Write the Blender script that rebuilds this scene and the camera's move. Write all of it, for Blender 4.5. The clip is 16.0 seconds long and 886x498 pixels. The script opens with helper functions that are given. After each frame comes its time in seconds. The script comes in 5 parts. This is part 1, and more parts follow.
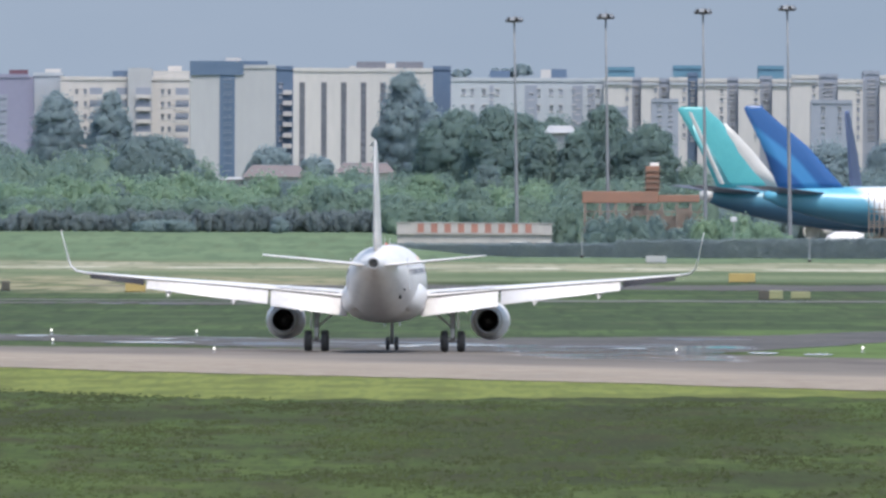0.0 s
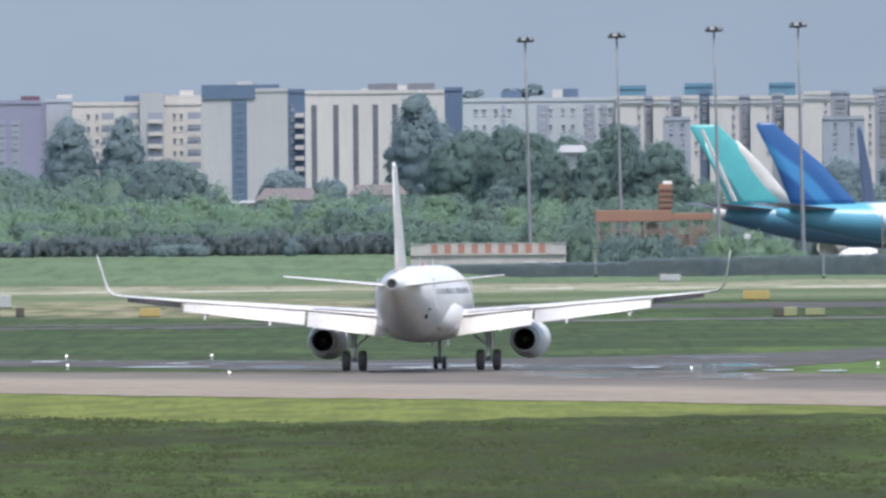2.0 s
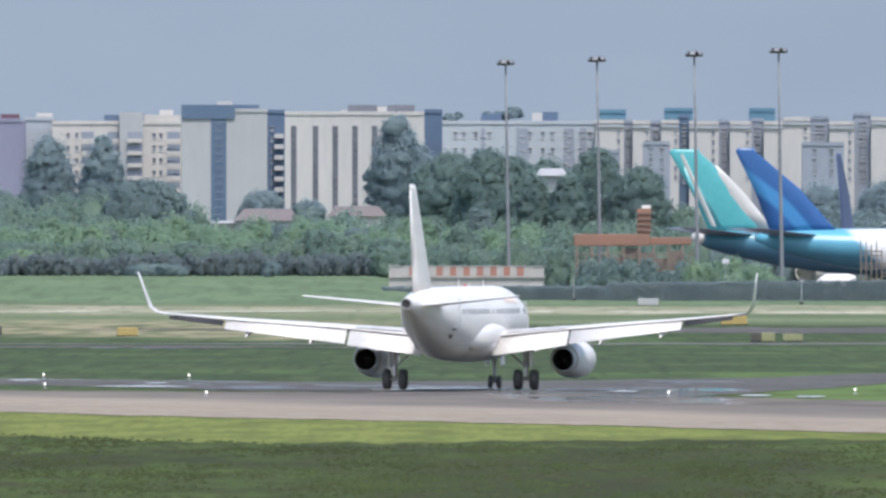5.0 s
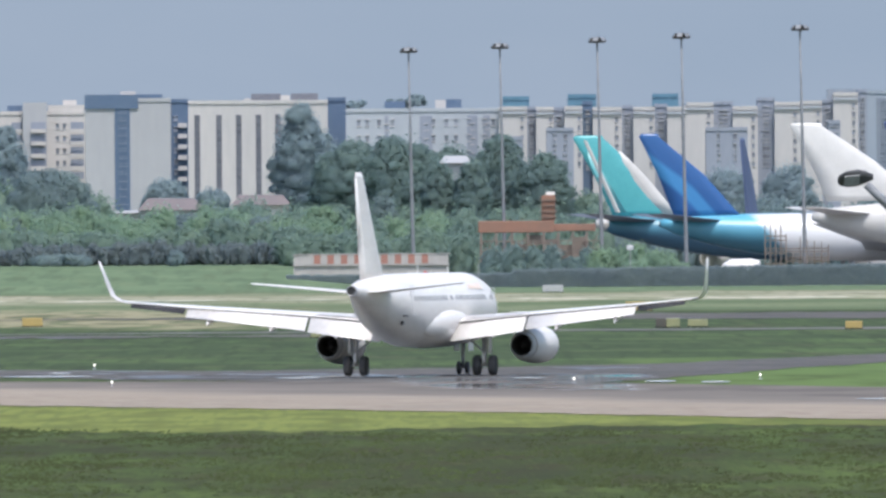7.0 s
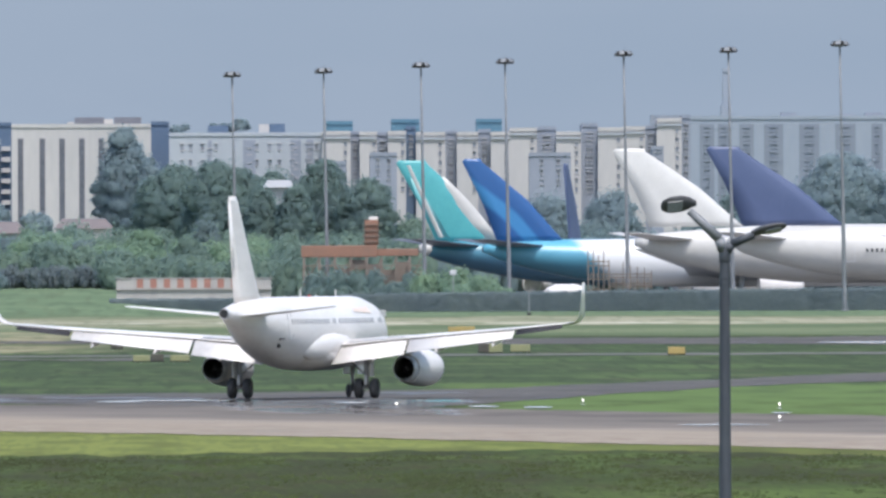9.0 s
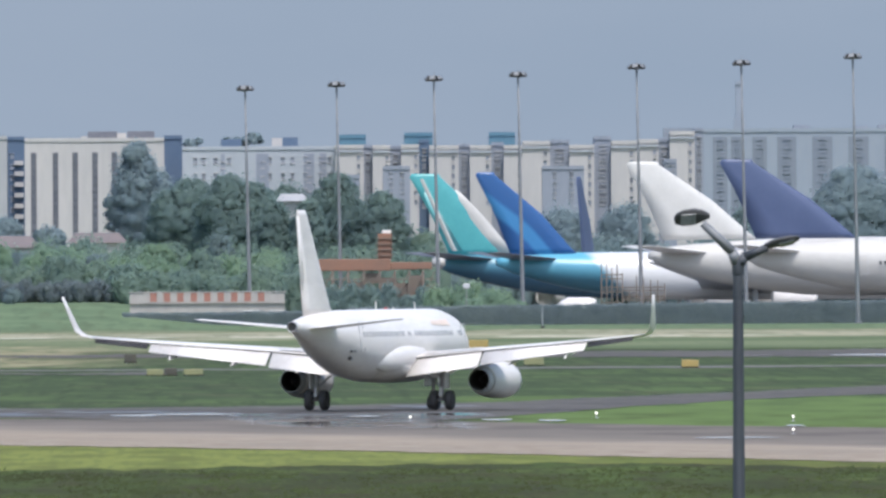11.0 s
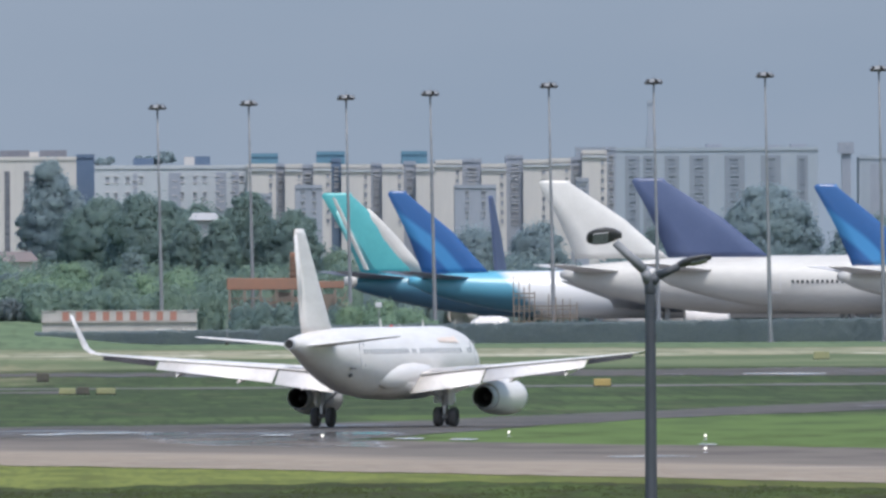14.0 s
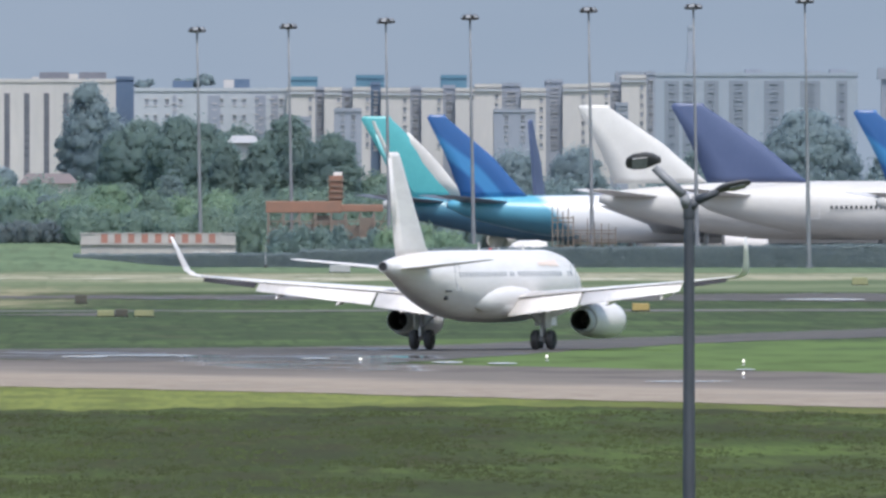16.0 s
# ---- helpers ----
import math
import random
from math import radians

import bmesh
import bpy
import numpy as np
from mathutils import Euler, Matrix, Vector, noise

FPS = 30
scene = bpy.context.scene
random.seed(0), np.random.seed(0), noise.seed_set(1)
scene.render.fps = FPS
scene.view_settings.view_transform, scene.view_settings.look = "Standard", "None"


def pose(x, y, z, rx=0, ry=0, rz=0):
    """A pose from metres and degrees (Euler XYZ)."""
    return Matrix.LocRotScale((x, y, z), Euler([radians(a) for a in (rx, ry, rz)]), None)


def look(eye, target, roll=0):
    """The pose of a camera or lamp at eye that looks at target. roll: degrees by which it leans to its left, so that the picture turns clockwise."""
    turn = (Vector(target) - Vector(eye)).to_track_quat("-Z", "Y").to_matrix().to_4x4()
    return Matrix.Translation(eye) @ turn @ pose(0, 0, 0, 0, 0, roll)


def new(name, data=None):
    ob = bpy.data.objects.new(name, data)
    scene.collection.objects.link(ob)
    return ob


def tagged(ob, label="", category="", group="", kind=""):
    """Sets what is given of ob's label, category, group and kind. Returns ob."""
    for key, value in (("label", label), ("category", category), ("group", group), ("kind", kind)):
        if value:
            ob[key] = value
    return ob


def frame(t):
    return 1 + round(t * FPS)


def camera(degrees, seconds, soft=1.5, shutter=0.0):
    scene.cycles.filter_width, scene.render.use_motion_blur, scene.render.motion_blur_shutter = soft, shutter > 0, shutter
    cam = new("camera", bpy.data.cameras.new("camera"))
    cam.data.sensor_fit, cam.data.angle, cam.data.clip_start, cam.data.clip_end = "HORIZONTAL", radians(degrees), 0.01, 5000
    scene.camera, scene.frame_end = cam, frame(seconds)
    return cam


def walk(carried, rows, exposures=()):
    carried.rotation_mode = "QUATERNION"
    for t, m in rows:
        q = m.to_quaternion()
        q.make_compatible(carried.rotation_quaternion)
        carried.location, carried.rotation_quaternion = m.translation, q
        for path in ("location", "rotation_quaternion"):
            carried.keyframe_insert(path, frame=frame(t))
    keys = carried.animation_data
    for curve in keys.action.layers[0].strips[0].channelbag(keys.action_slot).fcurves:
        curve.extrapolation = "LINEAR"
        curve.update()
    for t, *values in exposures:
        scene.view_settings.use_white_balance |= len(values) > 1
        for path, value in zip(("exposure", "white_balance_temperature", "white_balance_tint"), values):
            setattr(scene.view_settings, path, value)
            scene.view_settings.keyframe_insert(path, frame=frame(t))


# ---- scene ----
# ------------------------------------------------------------------ camera
EYE_Z = 10.94
cam = camera(1.4949, 16.0, soft=2.8)
# seconds, turn to the left, pitch up, lean (degrees)
PAN = [(0.0, -0.00024, -0.15613, -0.23), (0.5, 0.09822, -0.13946, -0.1), (1.0, 0.14406, -0.12526, 0.05), (1.5, 0.04645, -0.11207, 0.21), (2.0, 0.02283, -0.12058, 0.5), (2.5, 0.03717, -0.12278, 0.52), (3.0, 0.03644, -0.10101, 0.52), (3.5, 0.02282, -0.07523, 0.28), (4.0, -0.01182, -0.07873, 0.02), (4.2, -0.02789, -0.09001, -0.09), (6.3, 0.01773, -0.06918, 0.22), (6.5, -0.02933, -0.07586, 0.32), (7.0, -0.17504, -0.10439, 0.38), (7.5, -0.2841, -0.11185, 0.52), (8.0, -0.34886, -0.11062, 0.51), (8.5, -0.40395, -0.10837, 0.44), (9.0, -0.47394, -0.0641, 0.17), (9.2, -0.48885, -0.04938, 0.4), (11.3, -0.42967, -0.04111, 0.21), (11.5, -0.45008, -0.04092, 0.07), (12.0, -0.44301, -0.04263, 0.08), (12.5, -0.40839, -0.02162, -0.02), (13.0, -0.48913, 0.02089, -0.11), (13.5, -0.59098, 0.02536, 0.12), (14.0, -0.59981, -0.01031, 0.29), (14.5, -0.55978, -0.05781, 0.42), (15.0, -0.54756, -0.09774, 0.45), (15.5, -0.5533, -0.11284, 0.16), (16.0, -0.53397, -0.1386, 0.0)]
walk(cam, [(t, pose(0, 0, EYE_Z, 90 + p, 0, y) @ pose(0, 0, 0, 0, 0, -r)) for t, y, p, r in PAN], [(0, 0.86), (4, 0.88), (7.5, 0.87), (12, 0.72), (13, 0.66), (14.5, 0.65), (16, 0.79)])

# ------------------------------------------------------------------ light
SUN_EL, SUN_AZ = 62.0, 164.0      # azimuth from +y over +x
world = bpy.data.worlds.new("sky")
scene.world = world
world.use_nodes = True
wt = world.node_tree
sky = wt.nodes.new("ShaderNodeTexSky")
sky.sky_type, sky.sun_disc = "NISHITA", False
sky.sun_elevation, sky.sun_rotation = radians(SUN_EL), radians(SUN_AZ)
sky.air_density, sky.dust_density = 1.0, 2.0
wt.links.new(sky.outputs[0], wt.nodes["Background"].inputs[0])
wt.nodes["Background"].inputs[1].default_value = 0.15
sun = new("sun", bpy.data.lights.new("sun", "SUN"))
sun.data.energy, sun.data.angle, sun.data.color = 1.95, radians(3.0), (1.0, 0.97, 0.93)
se, sa = radians(SUN_EL), radians(SUN_AZ)
sun.matrix_world = look((0, 0, 300), (0 - math.sin(sa) * math.cos(se), 0 - math.cos(sa) * math.cos(se), 300 - math.sin(se)))

# ------------------------------------------------------------------ small helpers
FAR = 60096.0


def sight(u, v, d):
    """A place at range d, by its bearing and drop in steps of 1/60096 from the line ahead."""
    return Vector(((u - 784) / FAR * d, d, EYE_Z + (276.5 - v) / FAR * d))


def mesh_of(bm, name="mesh", smooth=False):
    me = bpy.data.meshes.new(name)
    bm.normal_update()
    if smooth:
        for f in bm.faces:
            f.smooth = True
    bm.to_mesh(me)
    bm.free()
    return me


def part(name, bm, material, parent, label="", smooth=False):
    me = bm if isinstance(bm, bpy.types.Mesh) else mesh_of(bm, name, smooth)
    if material and not me.materials:
        me.materials.append(material)
    ob = new(name, me)
    ob.parent = parent
    if label:
        ob["label"] = label
    return ob


def thing(name, label, category, m=None, group="", kind=""):
    ob = tagged(new(name), label, category, group, kind)
    if m is not None:
        ob.matrix_basis = m
    return ob


def solid(name, bm, material, label, category, m=None, group="", kind="", smooth=False):
    ob = new(name, mesh_of(bm, name, smooth))
    ob.data.materials.append(material)
    tagged(ob, label, category, group, kind)
    if m is not None:
        ob.matrix_basis = m
    return ob


def box(bm, x0, x1, y0, y1, z0, z1, bevel=0.0):
    r = bmesh.ops.create_cube(bm, size=1)
    for v in r["verts"]:
        v.co = Vector((x0 + (v.co.x + 0.5) * (x1 - x0), y0 + (v.co.y + 0.5) * (y1 - y0), z0 + (v.co.z + 0.5) * (z1 - z0)))
    if bevel:
        es = list({e for v in r["verts"] for e in v.link_edges})
        bmesh.ops.bevel(bm, geom=es, offset=bevel, segments=2, affect="EDGES", profile=0.5)
    return bm


def boxm(*a, bevel=0.0):
    return box(bmesh.new(), *a, bevel=bevel)


def loft(rings, caps=True, bm=None):
    """Skin over rings of equally many points."""
    bm = bm or bmesh.new()
    vs = [[bm.verts.new(p) for p in ring] for ring in rings]
    n = len(vs[0])
    for a, b in zip(vs, vs[1:]):
        for i in range(n):
            bm.faces.new((a[i], a[(i + 1) % n], b[(i + 1) % n], b[i]))
    if caps:
        bm.faces.new(vs[0][::-1])
        bm.faces.new(vs[-1])
    bmesh.ops.recalc_face_normals(bm, faces=bm.faces)
    return bm


def ring(cx, cy, cz, rx, rz, n=24, axis="y"):
    out = []
    for i in range(n):
        a = 2 * math.pi * i / n
        c, s = math.cos(a), math.sin(a)
        out.append((cx + rx * c, cy, cz + rz * s) if axis == "y" else (cx + rx * c, cy + rz * s, cz) if axis == "z" else (cx, cy + rx * c, cz + rz * s))
    return out


def tube(bm, p0, p1, r0, r1=None, n=8):
    p0, p1 = Vector(p0), Vector(p1)
    q = (p1 - p0).to_track_quat("Z", "Y").to_matrix()
    rings = []
    for p, r in ((p0, r0), (p1, r0 if r1 is None else r1)):
        rings.append([p + q @ Vector((r * math.cos(2 * math.pi * i / n), r * math.sin(2 * math.pi * i / n), 0)) for i in range(n)])
    return loft(rings, True, bm)


def lathe(profile, n=24, axis="y", closed=True):
    """Profile of (along, radius) turned about an axis."""
    return loft([ring(0, a, 0, r, r, n) if axis == "y" else ring(a, 0, 0, r, r, n, "x") if axis == "x" else ring(0, 0, a, r, r, n, "z") for a, r in profile], closed)


def sheet(rows):
    bm = bmesh.new()
    vs = [[bm.verts.new(p) for p in r] for r in rows]
    for a, b in zip(vs, vs[1:]):
        for i in range(len(a) - 1):
            bm.faces.new((a[i], a[i + 1], b[i + 1], b[i]))
    bmesh.ops.recalc_face_normals(bm, faces=bm.faces)
    if sum(f.normal.z for f in bm.faces) < 0:
        bmesh.ops.reverse_faces(bm, faces=bm.faces)
    return bm


# ------------------------------------------------------------------ materials
def mat(name, colour, rough=0.6, metal=0.0, second=None, scale=1.0, detail=4.0, stretch=(1, 1, 1), bump=0.0, fine=None, islands=0.0, spec=0.5, obj=0.0, edge=(0.35, 0.65)):
    """Colour mixed with a second one by noise at two scales, with grain in the gloss and relief."""
    m = bpy.data.materials.new(name)
    m.use_nodes = True
    nt, ns = m.node_tree, m.node_tree.nodes
    b = ns["Principled BSDF"]
    b.inputs["Roughness"].default_value, b.inputs["Metallic"].default_value = rough, metal
    b.inputs["Specular IOR Level"].default_value = spec
    if second is None:
        second = tuple(c * 0.82 for c in colour)
    tc, mp = ns.new("ShaderNodeTexCoord"), ns.new("ShaderNodeMapping")
    mp.inputs["Scale"].default_value = stretch
    nt.links.new(tc.outputs["Object"], mp.inputs[0])
    n1, n2 = ns.new("ShaderNodeTexNoise"), ns.new("ShaderNodeTexNoise")
    n1.inputs["Scale"].default_value, n1.inputs["Detail"].default_value = scale, detail
    n2.inputs["Scale"].default_value, n2.inputs["Detail"].default_value = (fine or scale * 9), 3
    for n in (n1, n2):
        nt.links.new(mp.outputs[0], n.inputs["Vector"])
    add = ns.new("ShaderNodeMix")
    add.inputs[0].default_value = 0.35
    nt.links.new(n1.outputs[0], add.inputs[2]), nt.links.new(n2.outputs[0], add.inputs[3])
    fac = ns.new("ShaderNodeMapRange")
    fac.inputs[1].default_value, fac.inputs[2].default_value = edge
    nt.links.new(add.outputs[0], fac.inputs[0])
    mix = ns.new("ShaderNodeMix")
    mix.data_type = "RGBA"
    mix.inputs[6].default_value, mix.inputs[7].default_value = (*colour, 1), (*second, 1)
    nt.links.new(fac.outputs[0], mix.inputs[0])
    out = mix.outputs[2]
    if islands or obj:
        g = ns.new("ShaderNodeNewGeometry") if islands else ns.new("ShaderNodeObjectInfo")
        h = ns.new("ShaderNodeHueSaturation")
        r = ns.new("ShaderNodeMapRange")
        k = islands or obj
        r.inputs[3].default_value, r.inputs[4].default_value = 1 - k, 1 + k
        nt.links.new(g.outputs["Random Per Island" if islands else "Random"], r.inputs[0])
        nt.links.new(r.outputs[0], h.inputs["Value"]), nt.links.new(out, h.inputs["Color"])
        out = h.outputs[0]
    nt.links.new(out, b.inputs["Base Color"])
    if bump:
        bp = ns.new("ShaderNodeBump")
        bp.inputs["Strength"].default_value, bp.inputs["Distance"].default_value = min(1, bump), 0.05
        nt.links.new(n2.outputs[0], bp.inputs["Height"]), nt.links.new(bp.outputs[0], b.inputs["Normal"])
    return m


def glow(name, colour, strength=1.0):
    m = bpy.data.materials.new(name)
    m.use_nodes = True
    b = m.node_tree.nodes["Principled BSDF"]
    b.inputs["Base Color"].default_value = (0, 0, 0, 1)
    b.inputs["Emission Color"].default_value, b.inputs["Emission Strength"].default_value = (*colour, 1), strength
    return m


def leafy(name, colour, second):
    m = mat(name, colour, 0.8, second=second, scale=0.25, fine=2.0, islands=0.09, spec=0.08)
    nt, ns = m.node_tree, m.node_tree.nodes
    b, o = ns["Principled BSDF"], ns["Material Output"]
    tr, mx = ns.new("ShaderNodeBsdfTranslucent"), ns.new("ShaderNodeMixShader")
    nt.links.new(b.inputs["Base Color"].links[0].from_socket, tr.inputs[0])
    mx.inputs[0].default_value = 0.6
    nt.links.new(b.outputs[0], mx.inputs[1]), nt.links.new(tr.outputs[0], mx.inputs[2]), nt.links.new(mx.outputs[0], o.inputs[0])
    return m


ASPHALT = mat("asphalt", (0.135, 0.128, 0.122), 0.85, second=(0.105, 0.102, 0.098), scale=0.1, stretch=(1, 0.12, 1), fine=1.0, spec=0.15)
# puddle water in near-white: the sky's glint is put into the base colour
WATER_GLINT = mat("puddle", (0.60, 0.56, 0.50), 0.2, second=(0.42, 0.40, 0.36), scale=0.3, fine=2.0)
PAINT_WHITE = mat("aircraft_white", (0.665, 0.64, 0.62), 0.38, second=(0.525, 0.495, 0.475), scale=0.45, fine=2.5, stretch=(1.6, 0.3, 1.6), edge=(0.42, 0.72))
PAINT_GREY = mat("aircraft_grey", (0.5, 0.51, 0.53), 0.35, second=(0.42, 0.43, 0.45), scale=0.5)
RUBBER = mat("tyre_rubber", (0.030, 0.031, 0.036), 0.75, second=(0.048, 0.047, 0.048), scale=3)
STEEL = mat("strut_steel", (0.42, 0.42, 0.43), 0.4, 0.3, second=(0.3, 0.3, 0.31), scale=2)
DARK = mat("dark_metal", (0.03, 0.03, 0.034), 0.5, 0.3, second=(0.05, 0.048, 0.045), scale=2)
GLASS_DARK = mat("window_glass", (0.03, 0.035, 0.045), 0.12, second=(0.05, 0.055, 0.06), scale=0.7)
GALV = mat("galvanised_steel", (0.215, 0.225, 0.24), 0.6, 0.2, second=(0.15, 0.16, 0.175), scale=0.6)
# leaf colours lifted and blued: the distance haze is painted into them
LEAF_A = leafy("hazed_leaves_mid", (0.198, 0.286, 0.270), (0.246, 0.338, 0.264))
LEAF_B = leafy("hazed_leaves_dark", (0.216, 0.290, 0.318), (0.246, 0.326, 0.318))
LEAF_C = leafy("hazed_leaves_fresh", (0.234, 0.348, 0.270), (0.276, 0.386, 0.264))
LEAF_D = leafy("hazed_leaves_far", (0.288, 0.370, 0.420), (0.314, 0.402, 0.422))
LEAF_E = leafy("hazed_leaves_deep", (0.190, 0.268, 0.280), (0.226, 0.315, 0.284))
HEDGE = leafy("hazed_leaves_hedge", (0.198, 0.246, 0.270), (0.234, 0.286, 0.288))
BARK = mat("bark", (0.16, 0.12, 0.09), 0.9, second=(0.09, 0.07, 0.055), scale=0.8, stretch=(1, 1, 0.2), bump=0.5)
# ------------------------------------------------------------------ ground
def rise(x, y):
    def s(a):
        a = min(1, max(0, a))
        return a * a * (3 - 2 * a)
    return 2.1 * s((y - 3480) / 420) * s((8 - x) / 16)


class Zones:
    """Builds a material whose colour changes over the field in soft-edged bands."""

    def __init__(self, name, rough, spec):
        self.m = bpy.data.materials.new(name)
        self.m.use_nodes = True
        self.nt, self.ns = self.m.node_tree, self.m.node_tree.nodes
        self.b = self.ns["Principled BSDF"]
        self.b.inputs["Roughness"].default_value, self.b.inputs["Specular IOR Level"].default_value = rough, spec
        self.tc = self.ns.new("ShaderNodeTexCoord")
        self.sep = self.ns.new("ShaderNodeSeparateXYZ")
        self.nt.links.new(self.tc.outputs["Object"], self.sep.inputs[0])
        self.x, self.y = self.sep.outputs[0], self.sep.outputs[1]
        self.colour = None

    def math(self, op, a, b=0.0, c=None):
        n = self.ns.new("ShaderNodeMath")
        n.operation = op
        for i, v in enumerate((a, b, c)):
            if v is None:
                continue
            if isinstance(v, (int, float)):
                n.inputs[i].default_value = v
            else:
                self.nt.links.new(v, n.inputs[i])
        return n.outputs[0]

    def noise(self, size_x, size_y, detail=3.0, shift=0.0):
        mp, n = self.ns.new("ShaderNodeMapping"), self.ns.new("ShaderNodeTexNoise")
        mp.inputs["Scale"].default_value, mp.inputs["Location"].default_value = (1 / size_x, 1 / size_y, 1), (shift, shift * 1.7, 0)
        n.inputs["Scale"].default_value, n.inputs["Detail"].default_value = 1.0, detail
        self.nt.links.new(self.tc.outputs["Object"], mp.inputs[0]), self.nt.links.new(mp.outputs[0], n.inputs["Vector"])
        return n.outputs[0]

    def step(self, v, a, b, lo=0.0, hi=1.0):
        r = self.ns.new("ShaderNodeMapRange")
        r.interpolation_type = "SMOOTHSTEP"
        for i, k in ((1, a), (2, b), (3, lo), (4, hi)):
            r.inputs[i].default_value = k
        self.nt.links.new(v, r.inputs[0])
        return r.outputs[0]

    def band(self, v, a, b, soft, ragged=0.0, noise=None):
        if noise is not None:
            v = self.math("MULTIPLY_ADD", self.math("SUBTRACT", noise, 0.5), ragged, v)
        return self.math("MULTIPLY", self.step(v, a - soft, a + soft), self.step(v, b - soft, b + soft, 1.0, 0.0))

    def mix(self, fac, colour):
        c = colour
        if self.colour is None:
            n = self.ns.new("ShaderNodeRGB")
            n.outputs[0].default_value = (*c, 1)
            self.colour = n.outputs[0]
            return self
        n = self.ns.new("ShaderNodeMix")
        n.data_type = "RGBA"
        n.inputs[7].default_value = (*c, 1)
        self.nt.links.new(self.colour, n.inputs[6])
        self.nt.links.new(fac, n.inputs[0])
        self.colour = n.outputs[2]
        return self

    def done(self):
        self.nt.links.new(self.colour, self.b.inputs["Base Color"])
        return self.m


def field_material():
    z = Zones("field_grass", 1.0, 0.02)
    streak, patch, fine, clump = z.noise(5, 45, 4), z.noise(16, 140, 3, 3.1), z.noise(0.55, 24, 4, 7.7), z.noise(2.0, 24, 5, 1.3)
    s = z.math("MULTIPLY_ADD", z.x, 4.0, z.y)                      # along the runway's slant
    z.mix(None, (0.044, 0.053, 0.025))
    z.mix(z.step(streak, 0.42, 0.66), (0.041, 0.056, 0.023))
    z.mix(z.math("MULTIPLY", z.step(patch, 0.44, 0.6), z.step(clump, 0.36, 0.62)), (0.060, 0.088, 0.030))
    z.mix(z.math("MULTIPLY", z.step(z.y, 1110, 1260, 0.75, 0.0), z.step(z.noise(8, 60, 4, 13.0), 0.38, 0.58)), (0.068, 0.096, 0.031))
    z.mix(z.math("MULTIPLY", z.band(z.y, 1230, 1330, 20, 90, clump), z.step(z.x, 12, 22, 0.0, 0.75)), (0.085, 0.125, 0.038))
    z.mix(z.math("MULTIPLY", z.step(fine, 0.5, 0.7), 0.4), (0.032, 0.036, 0.021))
    z.mix(z.math("MULTIPLY", z.step(z.noise(2.6, 34, 5, 12.4), 0.48, 0.64), 0.5), (0.047, 0.041, 0.026))
    z.mix(z.math("MULTIPLY", z.step(z.noise(0.2, 15, 4, 8.8), 0.5, 0.7), 0.4), (0.024, 0.028, 0.017))
    z.mix(z.math("MULTIPLY", z.step(z.noise(0.3, 20, 4, 6.1), 0.52, 0.72), 0.4), (0.076, 0.092, 0.038))
    z.mix(z.math("MULTIPLY", z.step(z.noise(11, 90, 5, 41.0), 0.5, 0.62), 0.55), (0.036, 0.040, 0.024))
    z.mix(z.math("MULTIPLY", z.math("MULTIPLY", z.step(z.noise(14, 70, 5, 43.0), 0.54, 0.64), z.step(z.noise(0.9, 24, 5, 44.0), 0.4, 0.6)), 0.7), (0.078, 0.108, 0.036))
    # lighter yellow-green verge along the runway, fading out on one side
    lean = z.math("SUBTRACT", s, z.step(z.x, -14, 24, 0.0, 150.0))
    verge = z.math("MULTIPLY", z.band(lean, 1486, 1720, 5, 55, z.noise(2.2, 60, 6, 4.4)), z.step(z.x, 10, 28, 1.0, 0.55))
    z.mix(z.math("MULTIPLY", verge, z.step(z.noise(3.0, 26, 5, 2.6), 0.32, 0.6, 0.5, 1.0)), (0.158, 0.180, 0.056))
    z.mix(z.math("MULTIPLY", verge, z.math("MULTIPLY", z.step(z.noise(0.5, 26, 4, 1.9), 0.46, 0.64), 0.55)), (0.098, 0.118, 0.045))
    # duller field beyond the runway
    mid = z.band(z.y, 1960, 2960, 60, 60, patch)
    z.mix(mid, (0.048, 0.068, 0.039))
    z.mix(z.math("MULTIPLY", mid, z.step(streak, 0.45, 0.7)), (0.064, 0.090, 0.047))
    wide = z.noise(26, 60, 4, 5.2)
    z.mix(z.math("MULTIPLY", mid, z.step(wide, 0.5, 0.65)), (0.074, 0.108, 0.050))
    z.mix(z.math("MULTIPLY", mid, z.math("MULTIPLY", z.step(z.noise(7, 38, 4, 15.0), 0.54, 0.68), 0.4)), (0.085, 0.083, 0.055))
    z.mix(z.math("MULTIPLY", mid, z.math("MULTIPLY", z.step(z.noise(1.1, 70, 5, 21.0), 0.5, 0.66), 0.6)), (0.036, 0.048, 0.031))
    z.mix(z.math("MULTIPLY", mid, z.math("MULTIPLY", z.step(z.noise(1.6, 60, 5, 23.0), 0.54, 0.7), 0.5)), (0.082, 0.122, 0.052))
    # fresh grass between runway and taxiway
    fresh = z.math("MULTIPLY", z.band(z.y, 1500, 2140, 40, 30, patch), z.math("MULTIPLY", z.step(s, 1925, 1945), z.step(z.x, 14, 20)))
    z.mix(z.math("MULTIPLY", fresh, z.step(streak, 0.3, 0.6, 0.45, 1.0)), (0.098, 0.145, 0.055))
    # greener and drier strips further away
    w2 = z.noise(30, 110, 4, 9.0)
    far = z.step(z.y, 2940, 3010)
    z.mix(far, (0.098, 0.128, 0.074))
    z.mix(z.math("MULTIPLY", far, z.step(w2, 0.42, 0.6)), (0.140, 0.165, 0.100))
    dry = z.band(z.y, 3260, 3480, 30, 260, w2)
